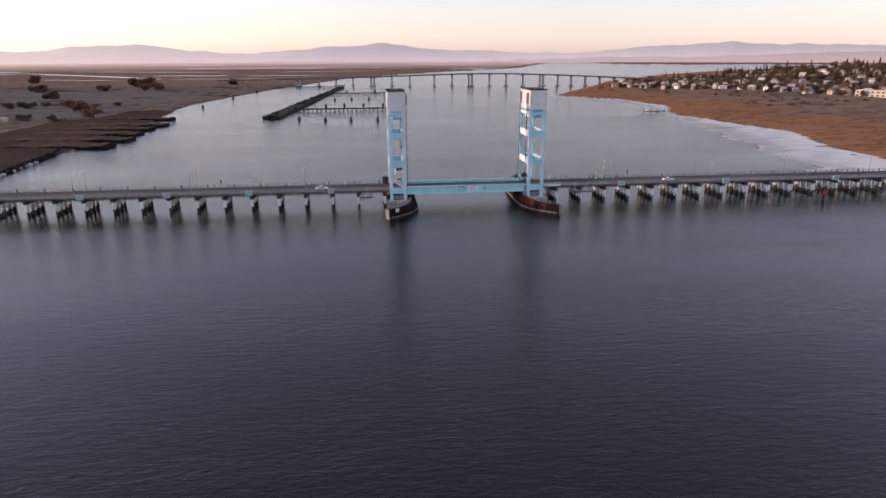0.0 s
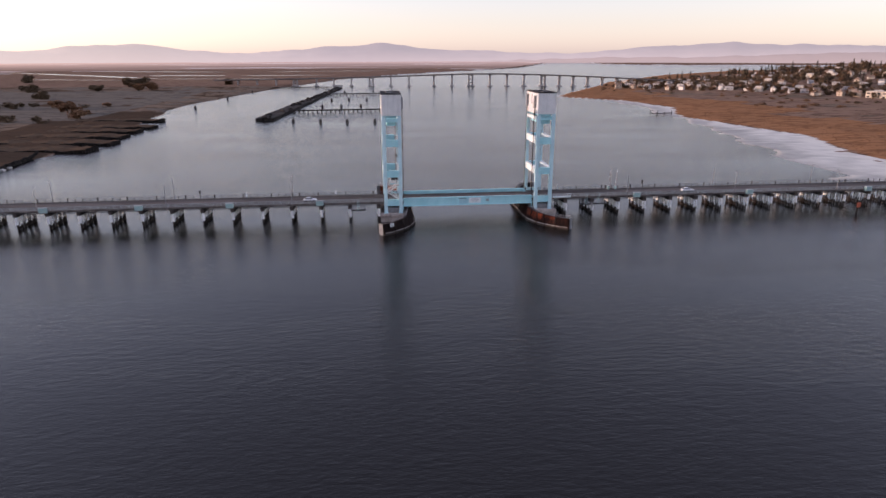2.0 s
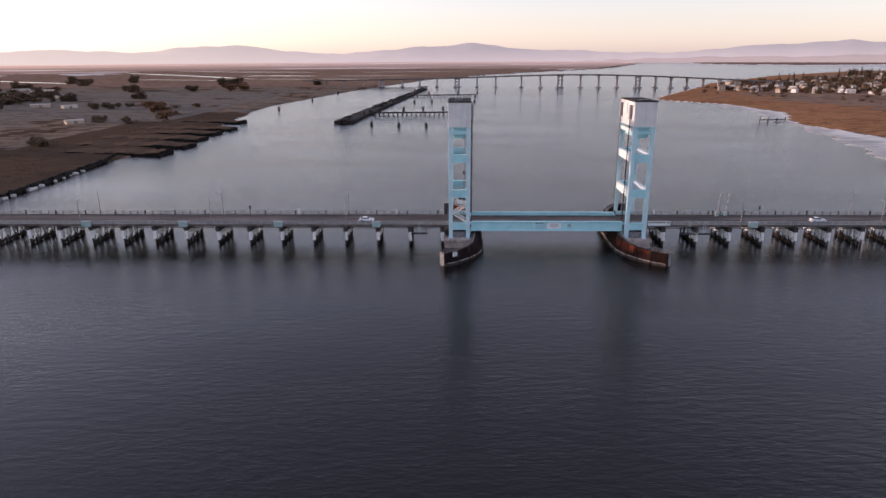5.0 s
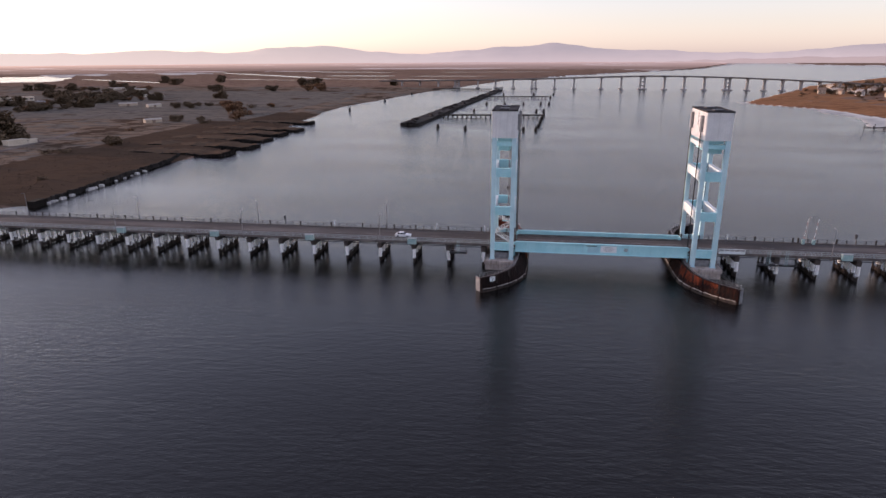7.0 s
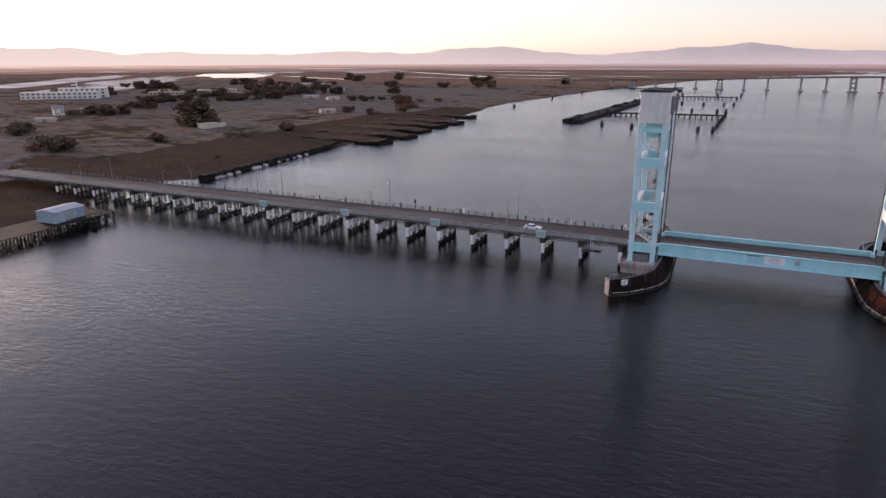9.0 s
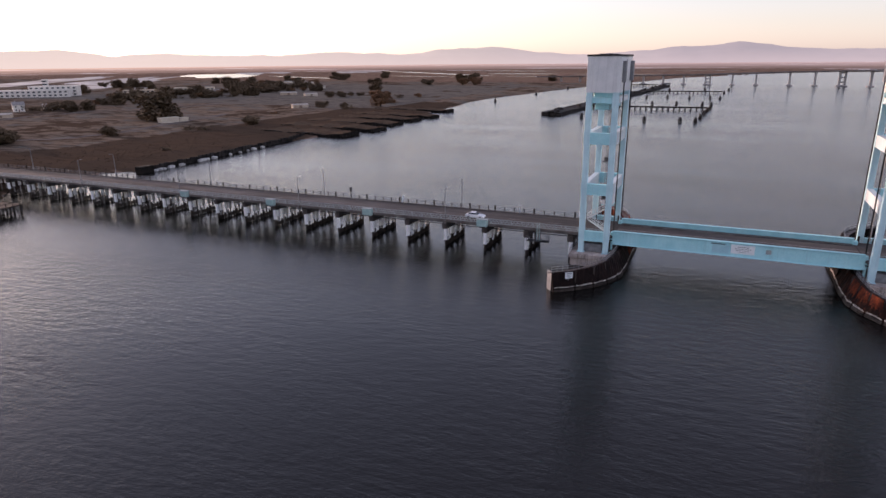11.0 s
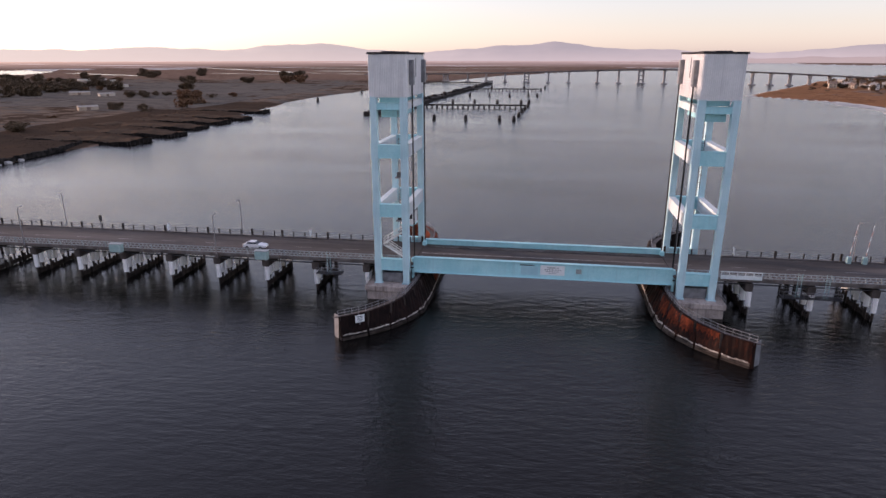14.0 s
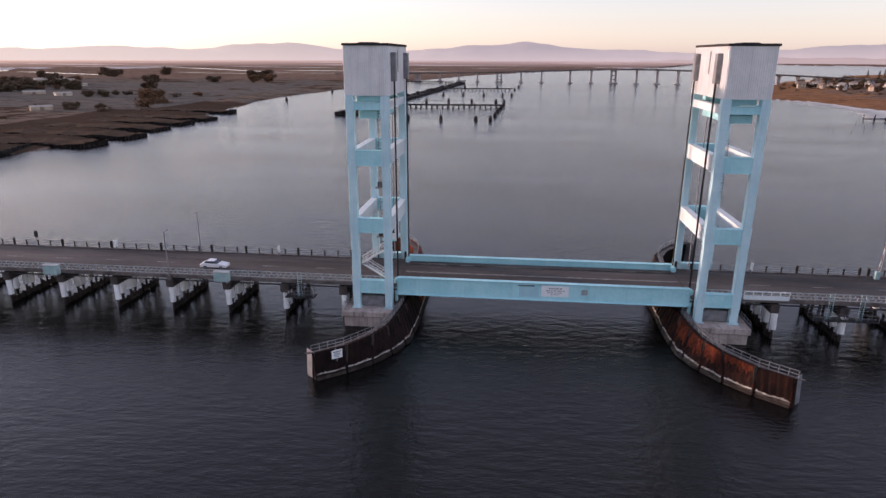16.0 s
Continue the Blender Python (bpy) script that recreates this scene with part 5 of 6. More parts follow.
# ---- highway bridge in the distance ----
def highway():
    h = thing("highway_bridge", "long grey concrete highway bridge on tall piers", "bridge")
    line = [(-520, 8), (-300, 10), (-159, 12.2), (-28, 15.2), (75, 18.8), (145, 20.6), (200, 20.6), (275, 18.8), (340, 16.2), (400, 13.4), (480, 9.5), (560, 6)]
    top = lambda x: float(np.interp(x, [p[0] for p in line], [p[1] for p in line]))  # noqa: E731
    yy = lambda x: 938 - 0.163 * (x + 159)  # noqa: E731
    piers = (-258, -225, -192, -158.8, -122, -92, -62, -28, 5.5, 36.4, 78.6, 109.2, 140.7, 173, 201.5, 230, 262, 289, 312, 336, 360, 384, 408, 432, 456)
    twin = (-158.8, -28, 140.7, 262)
    xs = [-300] + list(piers) + [560]
    for a, b in zip(xs, xs[1:]):
        for name, e, z, w, t in (("girder", 0, -0.9, 7.0, 1.0), ("deck_slab", 0, -0.2, 13.0, 0.4), ("parapet", -6.3, 0.35, 0.25, 0.7), ("parapet", 6.3, 0.35, 0.25, 0.7)):
            bm = bmesh.new()
            beam(bm, (a, yy(a) + e, top(a) + z), (b, yy(b) + e, top(b) + z), w, t)
            part(name, bm, M_HWYDECK, h)
    for x in piers:
        z = top(x) - 1.38
        bm = bmesh.new()
        if x in twin:
            for d in (-3.2, 3.2):
                box(bm, x + d - 1.1, yy(x) - 3, 0, x + d + 1.1, yy(x) + 3, z)
            for f in (0.3, 0.62, 0.93):
                box(bm, x - 2.1, yy(x) - 2, z * f - 0.8, x + 2.1, yy(x) + 2, z * f + 0.8)
            box(bm, x - 6.2, yy(x) - 7, -3, x + 6.2, yy(x) + 7, 1.6)
        else:
            box(bm, x - 1.15, yy(x) - 3.6, 0, x + 1.15, yy(x) + 3.6, z)
            box(bm, x - 1.3, yy(x) - 5.5, z - 1.6, x + 1.3, yy(x) + 5.5, z)
            if -150 < x < 350:
                box(bm, x - 3.6, yy(x) - 6, -3, x + 3.6, yy(x) + 6, 1.5)
        part("pier", bm, M_HWY, h)


highway()


# ---- buildings ----
# the low sun's warmth is put into the cream wall colour
M_WALLS = [material("cream_house_paint", (0.52, 0.44, 0.35), (0.66, 0.57, 0.46), 0.3, 0.8, 0, 0.1), material("white_house_paint", (0.66, 0.61, 0.55), (0.78, 0.73, 0.67), 0.3, 0.8, 0, 0.1),
           material("grey_house_paint", (0.34, 0.35, 0.38), (0.45, 0.46, 0.48), 0.3, 0.8, 0, 0.1), material("tan_house_paint", (0.42, 0.33, 0.25), (0.54, 0.44, 0.34), 0.3, 0.8, 0, 0.1)]
# roof colours lightened to carry the low sun on them
M_ROOFS = [material("brown_shingles", (0.19, 0.13, 0.10), (0.31, 0.23, 0.18), 1.0, 0.9, 0, 0.3), material("grey_shingles", (0.21, 0.195, 0.19), (0.34, 0.32, 0.31), 1.0, 0.9, 0, 0.3), material("pale_shingles", (0.38, 0.33, 0.28), (0.54, 0.48, 0.42), 1.0, 0.9, 0, 0.3)]
M_PANE = material("dark_window_glass", (0.03, 0.035, 0.04), (0.06, 0.065, 0.075), 0.5, 0.15, 0, 0)


def gable(bm, x0, y0, x1, y1, z, h, over=0.5):
    """A roof with its ridge along x."""
    ym = (y0 + y1) / 2
    a = [bm.verts.new(v) for v in ((x0 - over, y0 - over, z), (x1 + over, y0 - over, z), (x1 + over, y1 + over, z), (x0 - over, y1 + over, z), (x0 - over, ym, z + h), (x1 + over, ym, z + h))]
    for f in ((0, 1, 5, 4), (2, 3, 4, 5), (1, 2, 5), (3, 0, 4), (3, 2, 1, 0)):
        bm.faces.new([a[k] for k in f])


def dwelling(w, d, storeys, wall, roof, wing, label):
    h = thing("house", label, "house", group="houses of the shore town")
    top = 0.4 + storeys * 2.8
    bm = boxes((-w / 2, -d / 2, -2.0, w / 2, d / 2, top))
    if wing:
        box(bm, w / 2 - 5, d / 2, -2.0, w / 2, d / 2 + 4.5, 3.2)
    part("wall", bm, wall, h)
    bm = bmesh.new()
    gable(bm, -w / 2, -d / 2, w / 2, d / 2, top + 0.02, d * 0.34)
    if wing:
        gable(bm, w / 2 - 5, d / 2 - 0.4, w / 2, d / 2 + 4.5, 3.22, 1.4, 0.4)
    r = part("roof", bm, roof, h)
    part("chimney", boxes((-w / 4, 0.6, top + 0.5, -w / 4 + 0.8, 1.5, top + d * 0.34 + 0.9)), M_HWY, r)
    for s in range(storeys):
        z = 1.3 + s * 2.8
        for k in range(2):
            x = -w / 2 + w * (k + 0.5) / 2
            for y, o in ((-d / 2, -0.05),):
                part("window", boxes((x - 0.75, min(y, y + o), z, x + 0.75, max(y, y + o), z + 1.25)), M_PANE, h)
        for x, o in ((-w / 2, -0.05), (w / 2, 0.05)):
            part("window", boxes((min(x, x + o), -0.9, z, max(x, x + o), 0.7, z + 1.25)), M_PANE, h)
    part("door", boxes((-0.5, -d / 2 - 0.06, 0.2, 0.5, -d / 2, 2.3)), M_ROOFS[0], h)
    return h


def on_ground(x, y):
    """The height of the ground sheet at a place."""
    xs, ys, gz = GRID
    i, j = (int(np.clip(np.searchsorted(a, v) - 1, 0, len(a) - 2)) for a, v in ((xs, x), (ys, y)))
    u, v = (x - xs[i]) / (xs[i + 1] - xs[i]), (y - ys[j]) / (ys[j + 1] - ys[j])
    return float((gz[j, i] * (1 - u) + gz[j, i + 1] * u) * (1 - v) + (gz[j + 1, i] * (1 - u) + gz[j + 1, i + 1] * u) * v)


kinds = [(12, 9, 1, 0, 0, True, "cream one-storey house with a brown gable roof"), (10, 9, 2, 1, 1, False, "white two-storey house with a grey gable roof"), (13, 9, 2, 0, 2, True, "cream two-storey house with a pale roof"),
         (11, 8, 1, 2, 1, True, "grey one-storey house with a grey roof"), (11, 10, 2, 3, 0, False, "tan two-storey house with a brown roof"), (12, 8, 1, 1, 2, True, "white one-storey house with a pale roof")]
master = [dwelling(w, d, s, M_WALLS[a], M_ROOFS[b], g, label) for w, d, s, a, b, g, label in kinds]
placed, town_trees = [False] * len(master), []
rng = random.Random(8)
for row in range(12):
    for col in range(33):
        s, d = -165 + col * 19 + rng.uniform(-6, 6), 8 + row * 32 + rng.uniform(-8, 8)
        x, y = 388 + s * 0.54 + d * 0.84, 690 - s * 0.84 + d * 0.54
        if rng.random() > (0.72 if row < 4 else 0.5) or away(RIGHT_BANK, np.array([x]), np.array([y]))[0] < 45 or x > 1000:
            town_trees.append((x, y, row))
            continue
        k = rng.choice((0, 0, 1, 2, 2, 3, 4, 5))
        m = pose(x, y, on_ground(x, y) + 0.1, 0, 0, rng.choice((-57, 33, 123, -20)) + rng.uniform(-8, 8)) @ Matrix.Diagonal((0.8, 0.8, 0.86, 1))
        if placed[k]:
            copy_thing(master[k], m)
        else:
            master[k].matrix_basis, placed[k] = m, True
        for _ in range(rng.choice((1, 1, 2))):
            town_trees.append((x + rng.uniform(9, 15), y + rng.uniform(-9, 9), row))


def hall(name, x, y, turn, blocks, wall, label):
    """A large flat-roofed building of several blocks: x0, x1, depth, storeys."""
    h = thing(name, label, "building", (x, y, on_ground(x, y)), turn)
    for x0, x1, y0, y1, storeys in blocks:
        top = storeys * 3.6
        block = part("wall", boxes((x0, y0, -1.5, x1, y1, top)), wall, h)
        part("parapet", boxes((x0 - 0.3, y0 - 0.3, top, x1 + 0.3, y1 + 0.3, top + 0.5)), wall, block)
        for s in range(int(storeys)):
            n = max(2, int((x1 - x0) / 5.2))
            for k in range(n):
                u = x0 + (x1 - x0) * (k + 0.5) / n
                part("window", boxes((u - 1.3, y0 - 0.08, s * 3.6 + 1.1, u + 1.3, y0, s * 3.6 + 2.7)), M_PANE, h)
    return h


hall("office_building", -716, 347, 38, ((-40, 40, 0, 18, 2), (-6, 44, 20, 36, 3), (4, 9, 36.5, 42, 5)), M_WALLS[1], "long white flat-roofed office building with a square tower")
hall("ruined_block", -327, 179, 76, ((-9, 3, 0, 5, 0.8), (4, 10, 1, 4, 0.6)), M_WALLS[0], "low pale roofless block beside a dark tree")
hall("town_hall_block", 545, 448, -57, ((-26, 26, 0, 18, 2),), M_WALLS[0], "long cream flat-roofed building in the shore town")
hall("storage_shed", -666, 462, 40, ((-26, 26, 0, 12, 1),), M_WALLS[3], "long tan low shed among trees")
hall("storage_shed", -650, 520, 40, ((-20, 30, 0, 12, 1),), M_WALLS[0], "long cream low shed among trees")
for x, y, k in ((-516, 203, 1), (-512, 226, 5), (-560, 470, 3), (-600, 640, 0)):
    copy_thing(master[k], pose(x, y, on_ground(x, y), 0, 0, 60))
for x, y, w in ((-326, 312, 13), (-735, 512, 30), (-690, 528, 24), (-470, 160, 13), (-455, 470, 18), (-420, 462, 14), (-520, 620, 24), (-690, 800, 40), (-640, 760, 30)):
    shed = thing("low_shed", "low pale shed standing in the fields", "shed", (x, y, on_ground(x, y)), rng.uniform(30, 60), "sheds in the fields")
    part("wall", boxes((-w / 2, -3, -1, w / 2, 3, 2.4)), rng.choice((M_WALLS[0], M_WALLS[3], M_WALLS[3])), shed)
    part("door", boxes((-1.2, -3.06, 0.1, 1.2, -3.0, 2.2)), M_ROOFS[0], shed)
    bm = bmesh.new()
    gable(bm, -w / 2, -3, w / 2, 3, 2.42, 1.0, 0.3)
    part("roof", bm, M_ROOFS[2], shed)

def path(line, width, label):
    p = bmesh.new()
    rows = []
    for (ax, ay), (bx, by) in zip(line, line[1:]):
        d = Vector((bx - ax, by - ay, 0)).normalized()
        n = max(2, int(math.hypot(bx - ax, by - ay) / 4))
        for k in range(n + 1):
            x, y = ax + (bx - ax) * k / n, ay + (by - ay) * k / n
            rows.append([p.verts.new((x - d.y * e * width, y + d.x * e * width, on_ground(x - d.y * e * width, y + d.x * e * width) + 0.12)) for e in (-0.5, 0.5)])
    for a, b in zip(rows, rows[1:]):
        p.faces.new((a[0], a[1], b[1], b[0]))
    return tagged(part("path", p, M_PATH), label, "path", kind="structure")


M_PATH = material("pale_dirt_track", (0.12, 0.10, 0.09), (0.22, 0.19, 0.17), 0.1, 0.95, 0, 0.4)
path(((-560, 60), (-452, 139), (-464, 178), (-462, 213), (-430, 300), (-400, 420)), 6, "pale dirt track across the fields")
path(((-262, -0.5), (-300, 20), (-339, 65), (-317, 93), (-312, 113), (-318, 157), (-340, 240)), 6, "pale dirt track from the bridge into the fields")
path(((-339, 65), (-430, 90), (-560, 110)), 5, "pale dirt track along the shore fields")
path(((-620, 560), (-480, 540), (-380, 520), (-300, 530)), 6, "pale dirt track across the bare field")
# boat shed on its timber staging
stage = thing("boat_staging", "dark timber staging on piles beside the marsh bank", "landing stage", (-183.5, -38.5, 0), 2)
part("deck", boxes((-7, -19, 2.2, 6, 18, 2.5), bevel=0.08), M_TIMBER, stage)
for i in range(5):
    for j in range(13):
        bm = bmesh.new()
        rod(bm, (-6.6 + i * 3.05, -18.6 + j * 3.0, -3), (-6.6 + i * 3.05, -18.6 + j * 3.0, 2.2), 0.26, 0.24, 6)
        part("timber_post", bm, M_OLDWOOD, stage)
for k in range(28):
    bm = bmesh.new()
    beam(bm, (6.15, -18.6 + k * 1.3, 0.2 if k % 2 else 2.1), (6.15, -17.3 + k * 1.3, 2.1 if k % 2 else 0.2), 0.25, 0.15)
    part("brace", bm, M_OLDWOOD, stage)
for k in range(9):
    bm = bmesh.new()
    rod(bm, (5.7, 2.0 + k * 1.9, 2.5), (5.7, 2.0 + k * 1.9, 3.5), 0.09, sides=6)
    part("guard_post", bm, M_OLDWOOD, stage)
part("guard_rail", boxes((5.62, 1.9, 3.3, 5.78, 17.4, 3.45)), M_OLDWOOD, stage)
pile_cluster(-176.2, -29.5, 2.7, 9, 1.3)
shed = thing("boat_shed", "pale blue-grey metal boat shed with a shallow roof", "shed", (-183.8, -33.5, 2.55), 6)
shed.matrix_basis = shed.matrix_basis @ Matrix.Diagonal((0.98, 0.95, 1.0, 1))
part("wall", boxes((-3.6, -5.2, 0, 3.6, 5.2, 3.2), bevel=0.04), material("pale_blue_metal", (0.24, 0.32, 0.38), (0.34, 0.42, 0.48), 0.4, 0.6, 0, 0.1, streak=0.3), shed)
bm = bmesh.new()
vs = [bm.verts.new(v) for v in ((-3.9, -5.5, 3.22), (3.9, -5.5, 3.22), (3.9, 5.5, 3.22), (-3.9, 5.5, 3.22), (0, -5.5, 3.9), (0, 5.5, 3.9))]
for f in ((0, 4, 5, 3), (1, 2, 5, 4), (0, 1, 4), (2, 3, 5), (3, 2, 1, 0)):
    bm.faces.new([vs[k] for k in f])
part("roof", bm, material("pale_metal_roof", (0.32, 0.36, 0.39), (0.42, 0.46, 0.49), 0.5, 0.5, 0, 0.1), shed)
part("door", boxes((3.6, -2, 0.02, 3.66, 2, 2.7)), M_RAIL, shed)

# channel marker
mark = thing("channel_marker", "rusty red channel marker pile", "channel marker", (131, -17, 0))
bm = bmesh.new()
rod(bm, (0, 0, -3), (0, 0, 3.4), 0.35, 0.3, 8)
part("timber_post", bm, M_TIMBER, mark)
part("daymark", boxes((-0.7, -0.45, 2.2, 0.7, -0.35, 3.9)), material("faded_red_paint", (0.28, 0.07, 0.04), (0.42, 0.12, 0.07), 1.0, 0.7), mark)


# ---- trees and shrubs ----
def leaf_material(name, dark, light):
    m = bpy.data.materials.new(name)
    m.use_nodes = True
    t = m.node_tree
    bsdf, geo, ramp = t.nodes["Principled BSDF"], t.nodes.new("ShaderNodeNewGeometry"), t.nodes.new("ShaderNodeValToRGB")
    ramp.color_ramp.elements[0].color, ramp.color_ramp.elements[1].color = (*dark, 1), (*light, 1)
    t.links.new(geo.outputs["Random Per Island"], ramp.inputs[0])
    t.links.new(ramp.outputs[0], bsdf.inputs["Base Color"])
    bsdf.inputs["Roughness"].default_value = 0.9
    bsdf.inputs["Specular IOR Level"].default_value = 0.05
    return m


M_LEAF = leaf_material("dark_foliage", (0.078, 0.057, 0.038), (0.20, 0.142, 0.092))
M_RUSSET = leaf_material("russet_foliage", (0.105, 0.060, 0.035), (0.27, 0.152, 0.086))
M_NEEDLE = leaf_material("pine_needles", (0.034, 0.030, 0.021), (0.10, 0.082, 0.052))
M_BARK = material("bark", (0.03, 0.024, 0.02), (0.07, 0.055, 0.045), 2.0, 0.9)


def tree(name, height, width, leaves, mat, label, seed, conifer=False, bush=False):
    r = random.Random(seed)
    t = thing(name, label, "bush" if bush else "tree")
    bm = bmesh.new()
    rod(bm, (0, 0, -0.6), (0.1, 0, height * 0.45), width * 0.045, width * 0.028, 7)
    limbs = []
    for k in range(5 if not conifer else 0):
        a, z = 2 * math.pi * k / 5 + r.random(), height * r.uniform(0.25, 0.45)
        tip = (math.cos(a) * width * 0.3, math.sin(a) * width * 0.3, z + height * 0.25)
        rod(bm, (0.05, 0, z), tip, width * 0.02, width * 0.008, 5)
    if conifer:
        rod(bm, (0.1, 0, height * 0.45), (0, 0, height * 0.95), width * 0.028, 0.03, 6)
    part("trunk", bm, M_BARK, t)
    lobes = []
    for k in range(14):
        a, q = r.uniform(0, 2 * math.pi), r.uniform(0.05, 0.5) * width
        lobes.append((Vector((math.cos(a) * q, math.sin(a) * q, height * r.uniform(0.1, 0.74))), width * r.uniform(0.14, 0.27)))
    verts, faces = [], []
    for k in range(leaves):
        if conifer:
            u = r.random() ** 0.7
            z, a = height * (0.97 - 0.82 * u), r.uniform(0, 2 * math.pi)
            q = width * 0.5 * u * (0.75 + 0.25 * math.sin(z * 5.0)) * r.uniform(0.5, 1.05)
            p = Vector((math.cos(a) * q, math.sin(a) * q, z - q * 0.2))
        else:
            c, rad = lobes[r.randrange(14)]
            v = Vector((r.gauss(0, 1), r.gauss(0, 1), r.gauss(0, 0.8)))
            p = c + v.normalized() * rad * r.uniform(0.55, 1.12)
        s = width * r.uniform(0.022, 0.05)
        e = Euler((r.uniform(-1, 1), r.uniform(-1, 1), r.uniform(0, 6.3)))
        base = len(verts)
        for x, y in ((-s, -s * 0.7), (s * 0.8, -s), (s, s * 0.7), (-s * 0.6, s)):
            v = Vector((x, y, 0))
            v.rotate(e)
            verts.append(p + v)
        faces.append((base, base + 1, base + 2, base + 3))
    me = bpy.data.meshes.new("crown")
    me.from_pydata(verts, [], faces)
    me.materials.append(mat)
    crown = new("crown", me)
    crown.parent = t
    return t


TREES = [tree("tree", 14, 14, 2200, M_LEAF, "dark round-crowned tree in the fields", 1), tree("tree", 9, 12, 1700, M_LEAF, "dark low spreading tree in the fields", 2), tree("tree", 9, 10, 1400, M_RUSSET, "russet half-bare tree in rough grass", 3),
         tree("pine_tree", 17, 8, 900, M_NEEDLE, "tall dark pine tree", 4, conifer=True), tree("bush", 3.6, 6.5, 500, M_LEAF, "low dark bush in the marsh grass", 5, bush=True), tree("bush", 3.0, 6, 450, M_RUSSET, "low russet bush in the reeds", 6, bush=True)]
seeded = [False] * len(TREES)
rng = random.Random(31)


def plant(k, x, y, s=1.0):
    m = pose(x, y, on_ground(x, y) - 0.1, 0, 0, rng.uniform(0, 360)) @ Matrix.Diagonal((s * 1.1, s * 1.1, s * rng.uniform(0.72, 0.9), 1))
    if not seeded[k]:
        TREES[k].matrix_basis, seeded[k] = m, True
        return
    ob = copy_thing(TREES[k], pose(0, 0, 0))
    ob.matrix_basis = m


plant(3, 455, 760, 0.9), plant(0, -349, 186, 1.75), plant(0, -356, 192, 1.4), plant(1, -338, 190, 0.8)
for k, x, y, s in ((1, -480, 223, 1.1), (1, -472, 214, 0.9), (0, -475, 232, 0.8), (1, -540, 314, 1.0), (0, -552, 330, 0.9), (0, -564, 357, 1.0), (1, -575, 372, 1.1), (0, -587, 420, 0.9), (1, -592, 440, 1.0), (1, -589, 455, 0.9),
                   (0, -508, 399, 0.8), (0, -844, 571, 1.2), (0, -822, 579, 1.2), (1, -800, 590, 1.4), (0, -660, 604, 1.0), (1, -640, 610, 1.2), (1, -499, 444, 1.0), (1, -516, 508, 1.0), (4, -511, 210, 1.6), (4, -500, 215, 1.8),
                   (1, -323, 65, 0.95), (4, -303, 112, 1.1), (4, -340, 70, 1.8), (4, -352, 80, 2.0), (5, -332, 58, 1.7), (1, -638, 597, 1.0), (0, -484, 448, 0.8), (1, -546, 545, 1.1), (0, -545, 572, 1.0), (1, -560, 590, 1.2),
                   (0, -579, 657, 1.1), (1, -537, 617, 1.2), (0, -412, 597, 0.9), (1, -425, 602, 0.9), (0, -768, 1050, 1.3), (0, -693, 961, 1.2), (1, -700, 975, 1.6), (0, -658, 1072, 1.4), (0, -441, 950, 1.2), (1, -430, 955, 1.6),
                   (0, -413, 956, 1.3), (2, -334, 457, 1.3), (2, -326, 462, 1.0), (2, -302, 403, 1.2), (2, -296, 408, 0.9), (5, -290, 396, 1.5), (4, -308, 318, 1.2), (4, -281, 312, 1.2), (1, -395, 464, 0.75), (1, -383, 467, 0.7),
                   (1, -377, 479, 0.6), (1, -365, 477, 0.6), (4, -315, 470, 1.3), (1, -280, 197, 0.5), (4, -330, 314, 1.4), (1, -415, 762, 1.3), (2, -361, 764, 1.5), (2, -355, 794, 1.6), (2, -345, 775, 1.4), (0, -492, 742, 1.0), (1, -505, 752, 1.2),
                   (0, -277, 967, 1.0), (4, -284, 379, 1.5), (1, -276, 193, 0.7), (1, -304, 113, 0.7), (1, -319, 63, 0.9), (1, -414, 104, 1.0), (1, -404, 98, 0.8), (1, -312, 323, 0.7), (1, -290, 326, 0.6), (2, -266, 342, 1.2), (1, -270, 186, 0.6), (0, -386, 448, 0.5), (0, -371, 451, 0.5), (2, -294, 472, 0.7), (5, -279, 385, 1.6)):
    plant(k, x, y, s)
for line, step in ((((-911, 608), (-864, 624)), 8), (((-526, 276), (-492, 288)), 6), (((-505, 228), (-486, 235)), 6), (((-595, 353), (-552, 366), (-509, 384), (-533, 444)), 6), (((-577, 512), (-520, 540), (-463, 565)), 7), (((-528, 569), (-610, 555)), 6), (((-521, 792), (-519, 829)), 8), (((-410, 860), (-380, 880)), 7), (((-560, 330), (-590, 452), (-505, 520)), 9), (((-500, 400), (-484, 448)), 9), (((-640, 585), (-545, 560), (-530, 620), (-580, 660)), 9), (((-700, 480), (-640, 540)), 10), (((-830, 570), (-790, 600)), 9)):
    for (ax, ay), (bx, by) in zip(line, line[1:]):
        n = int(math.hypot(bx - ax, by - ay) / step)
        for k in range(n):
            plant(rng.choice((0, 1, 1, 2, 4)), ax + (bx - ax) * k / n + rng.uniform(-5, 5), ay + (by - ay) * k / n + rng.uniform(-5, 5), rng.uniform(0.6, 1.0))
for n in range(14):
    x, y = rng.uniform(-900, -560), rng.uniform(400, 900)
    for k in range(rng.randrange(3, 7)):
        plant(rng.choice((0, 1, 1, 4, 2)), x + rng.uniform(-16, 16), y + rng.uniform(-7, 7), rng.uniform(0.6, 1.1))
for n in range(14):
    x, y = rng.uniform(-330, -226), rng.uniform(-10, 330)
    if away(LEFT_BANK, np.array([x]), np.array([y]))[0] > 12:
        plant(rng.choice((4, 4, 5)), x, y, rng.uniform(0.5, 1.1))
far_spots = []


def plant_far(k, x, y, s):
    far_spots.append((k, x, y, s))


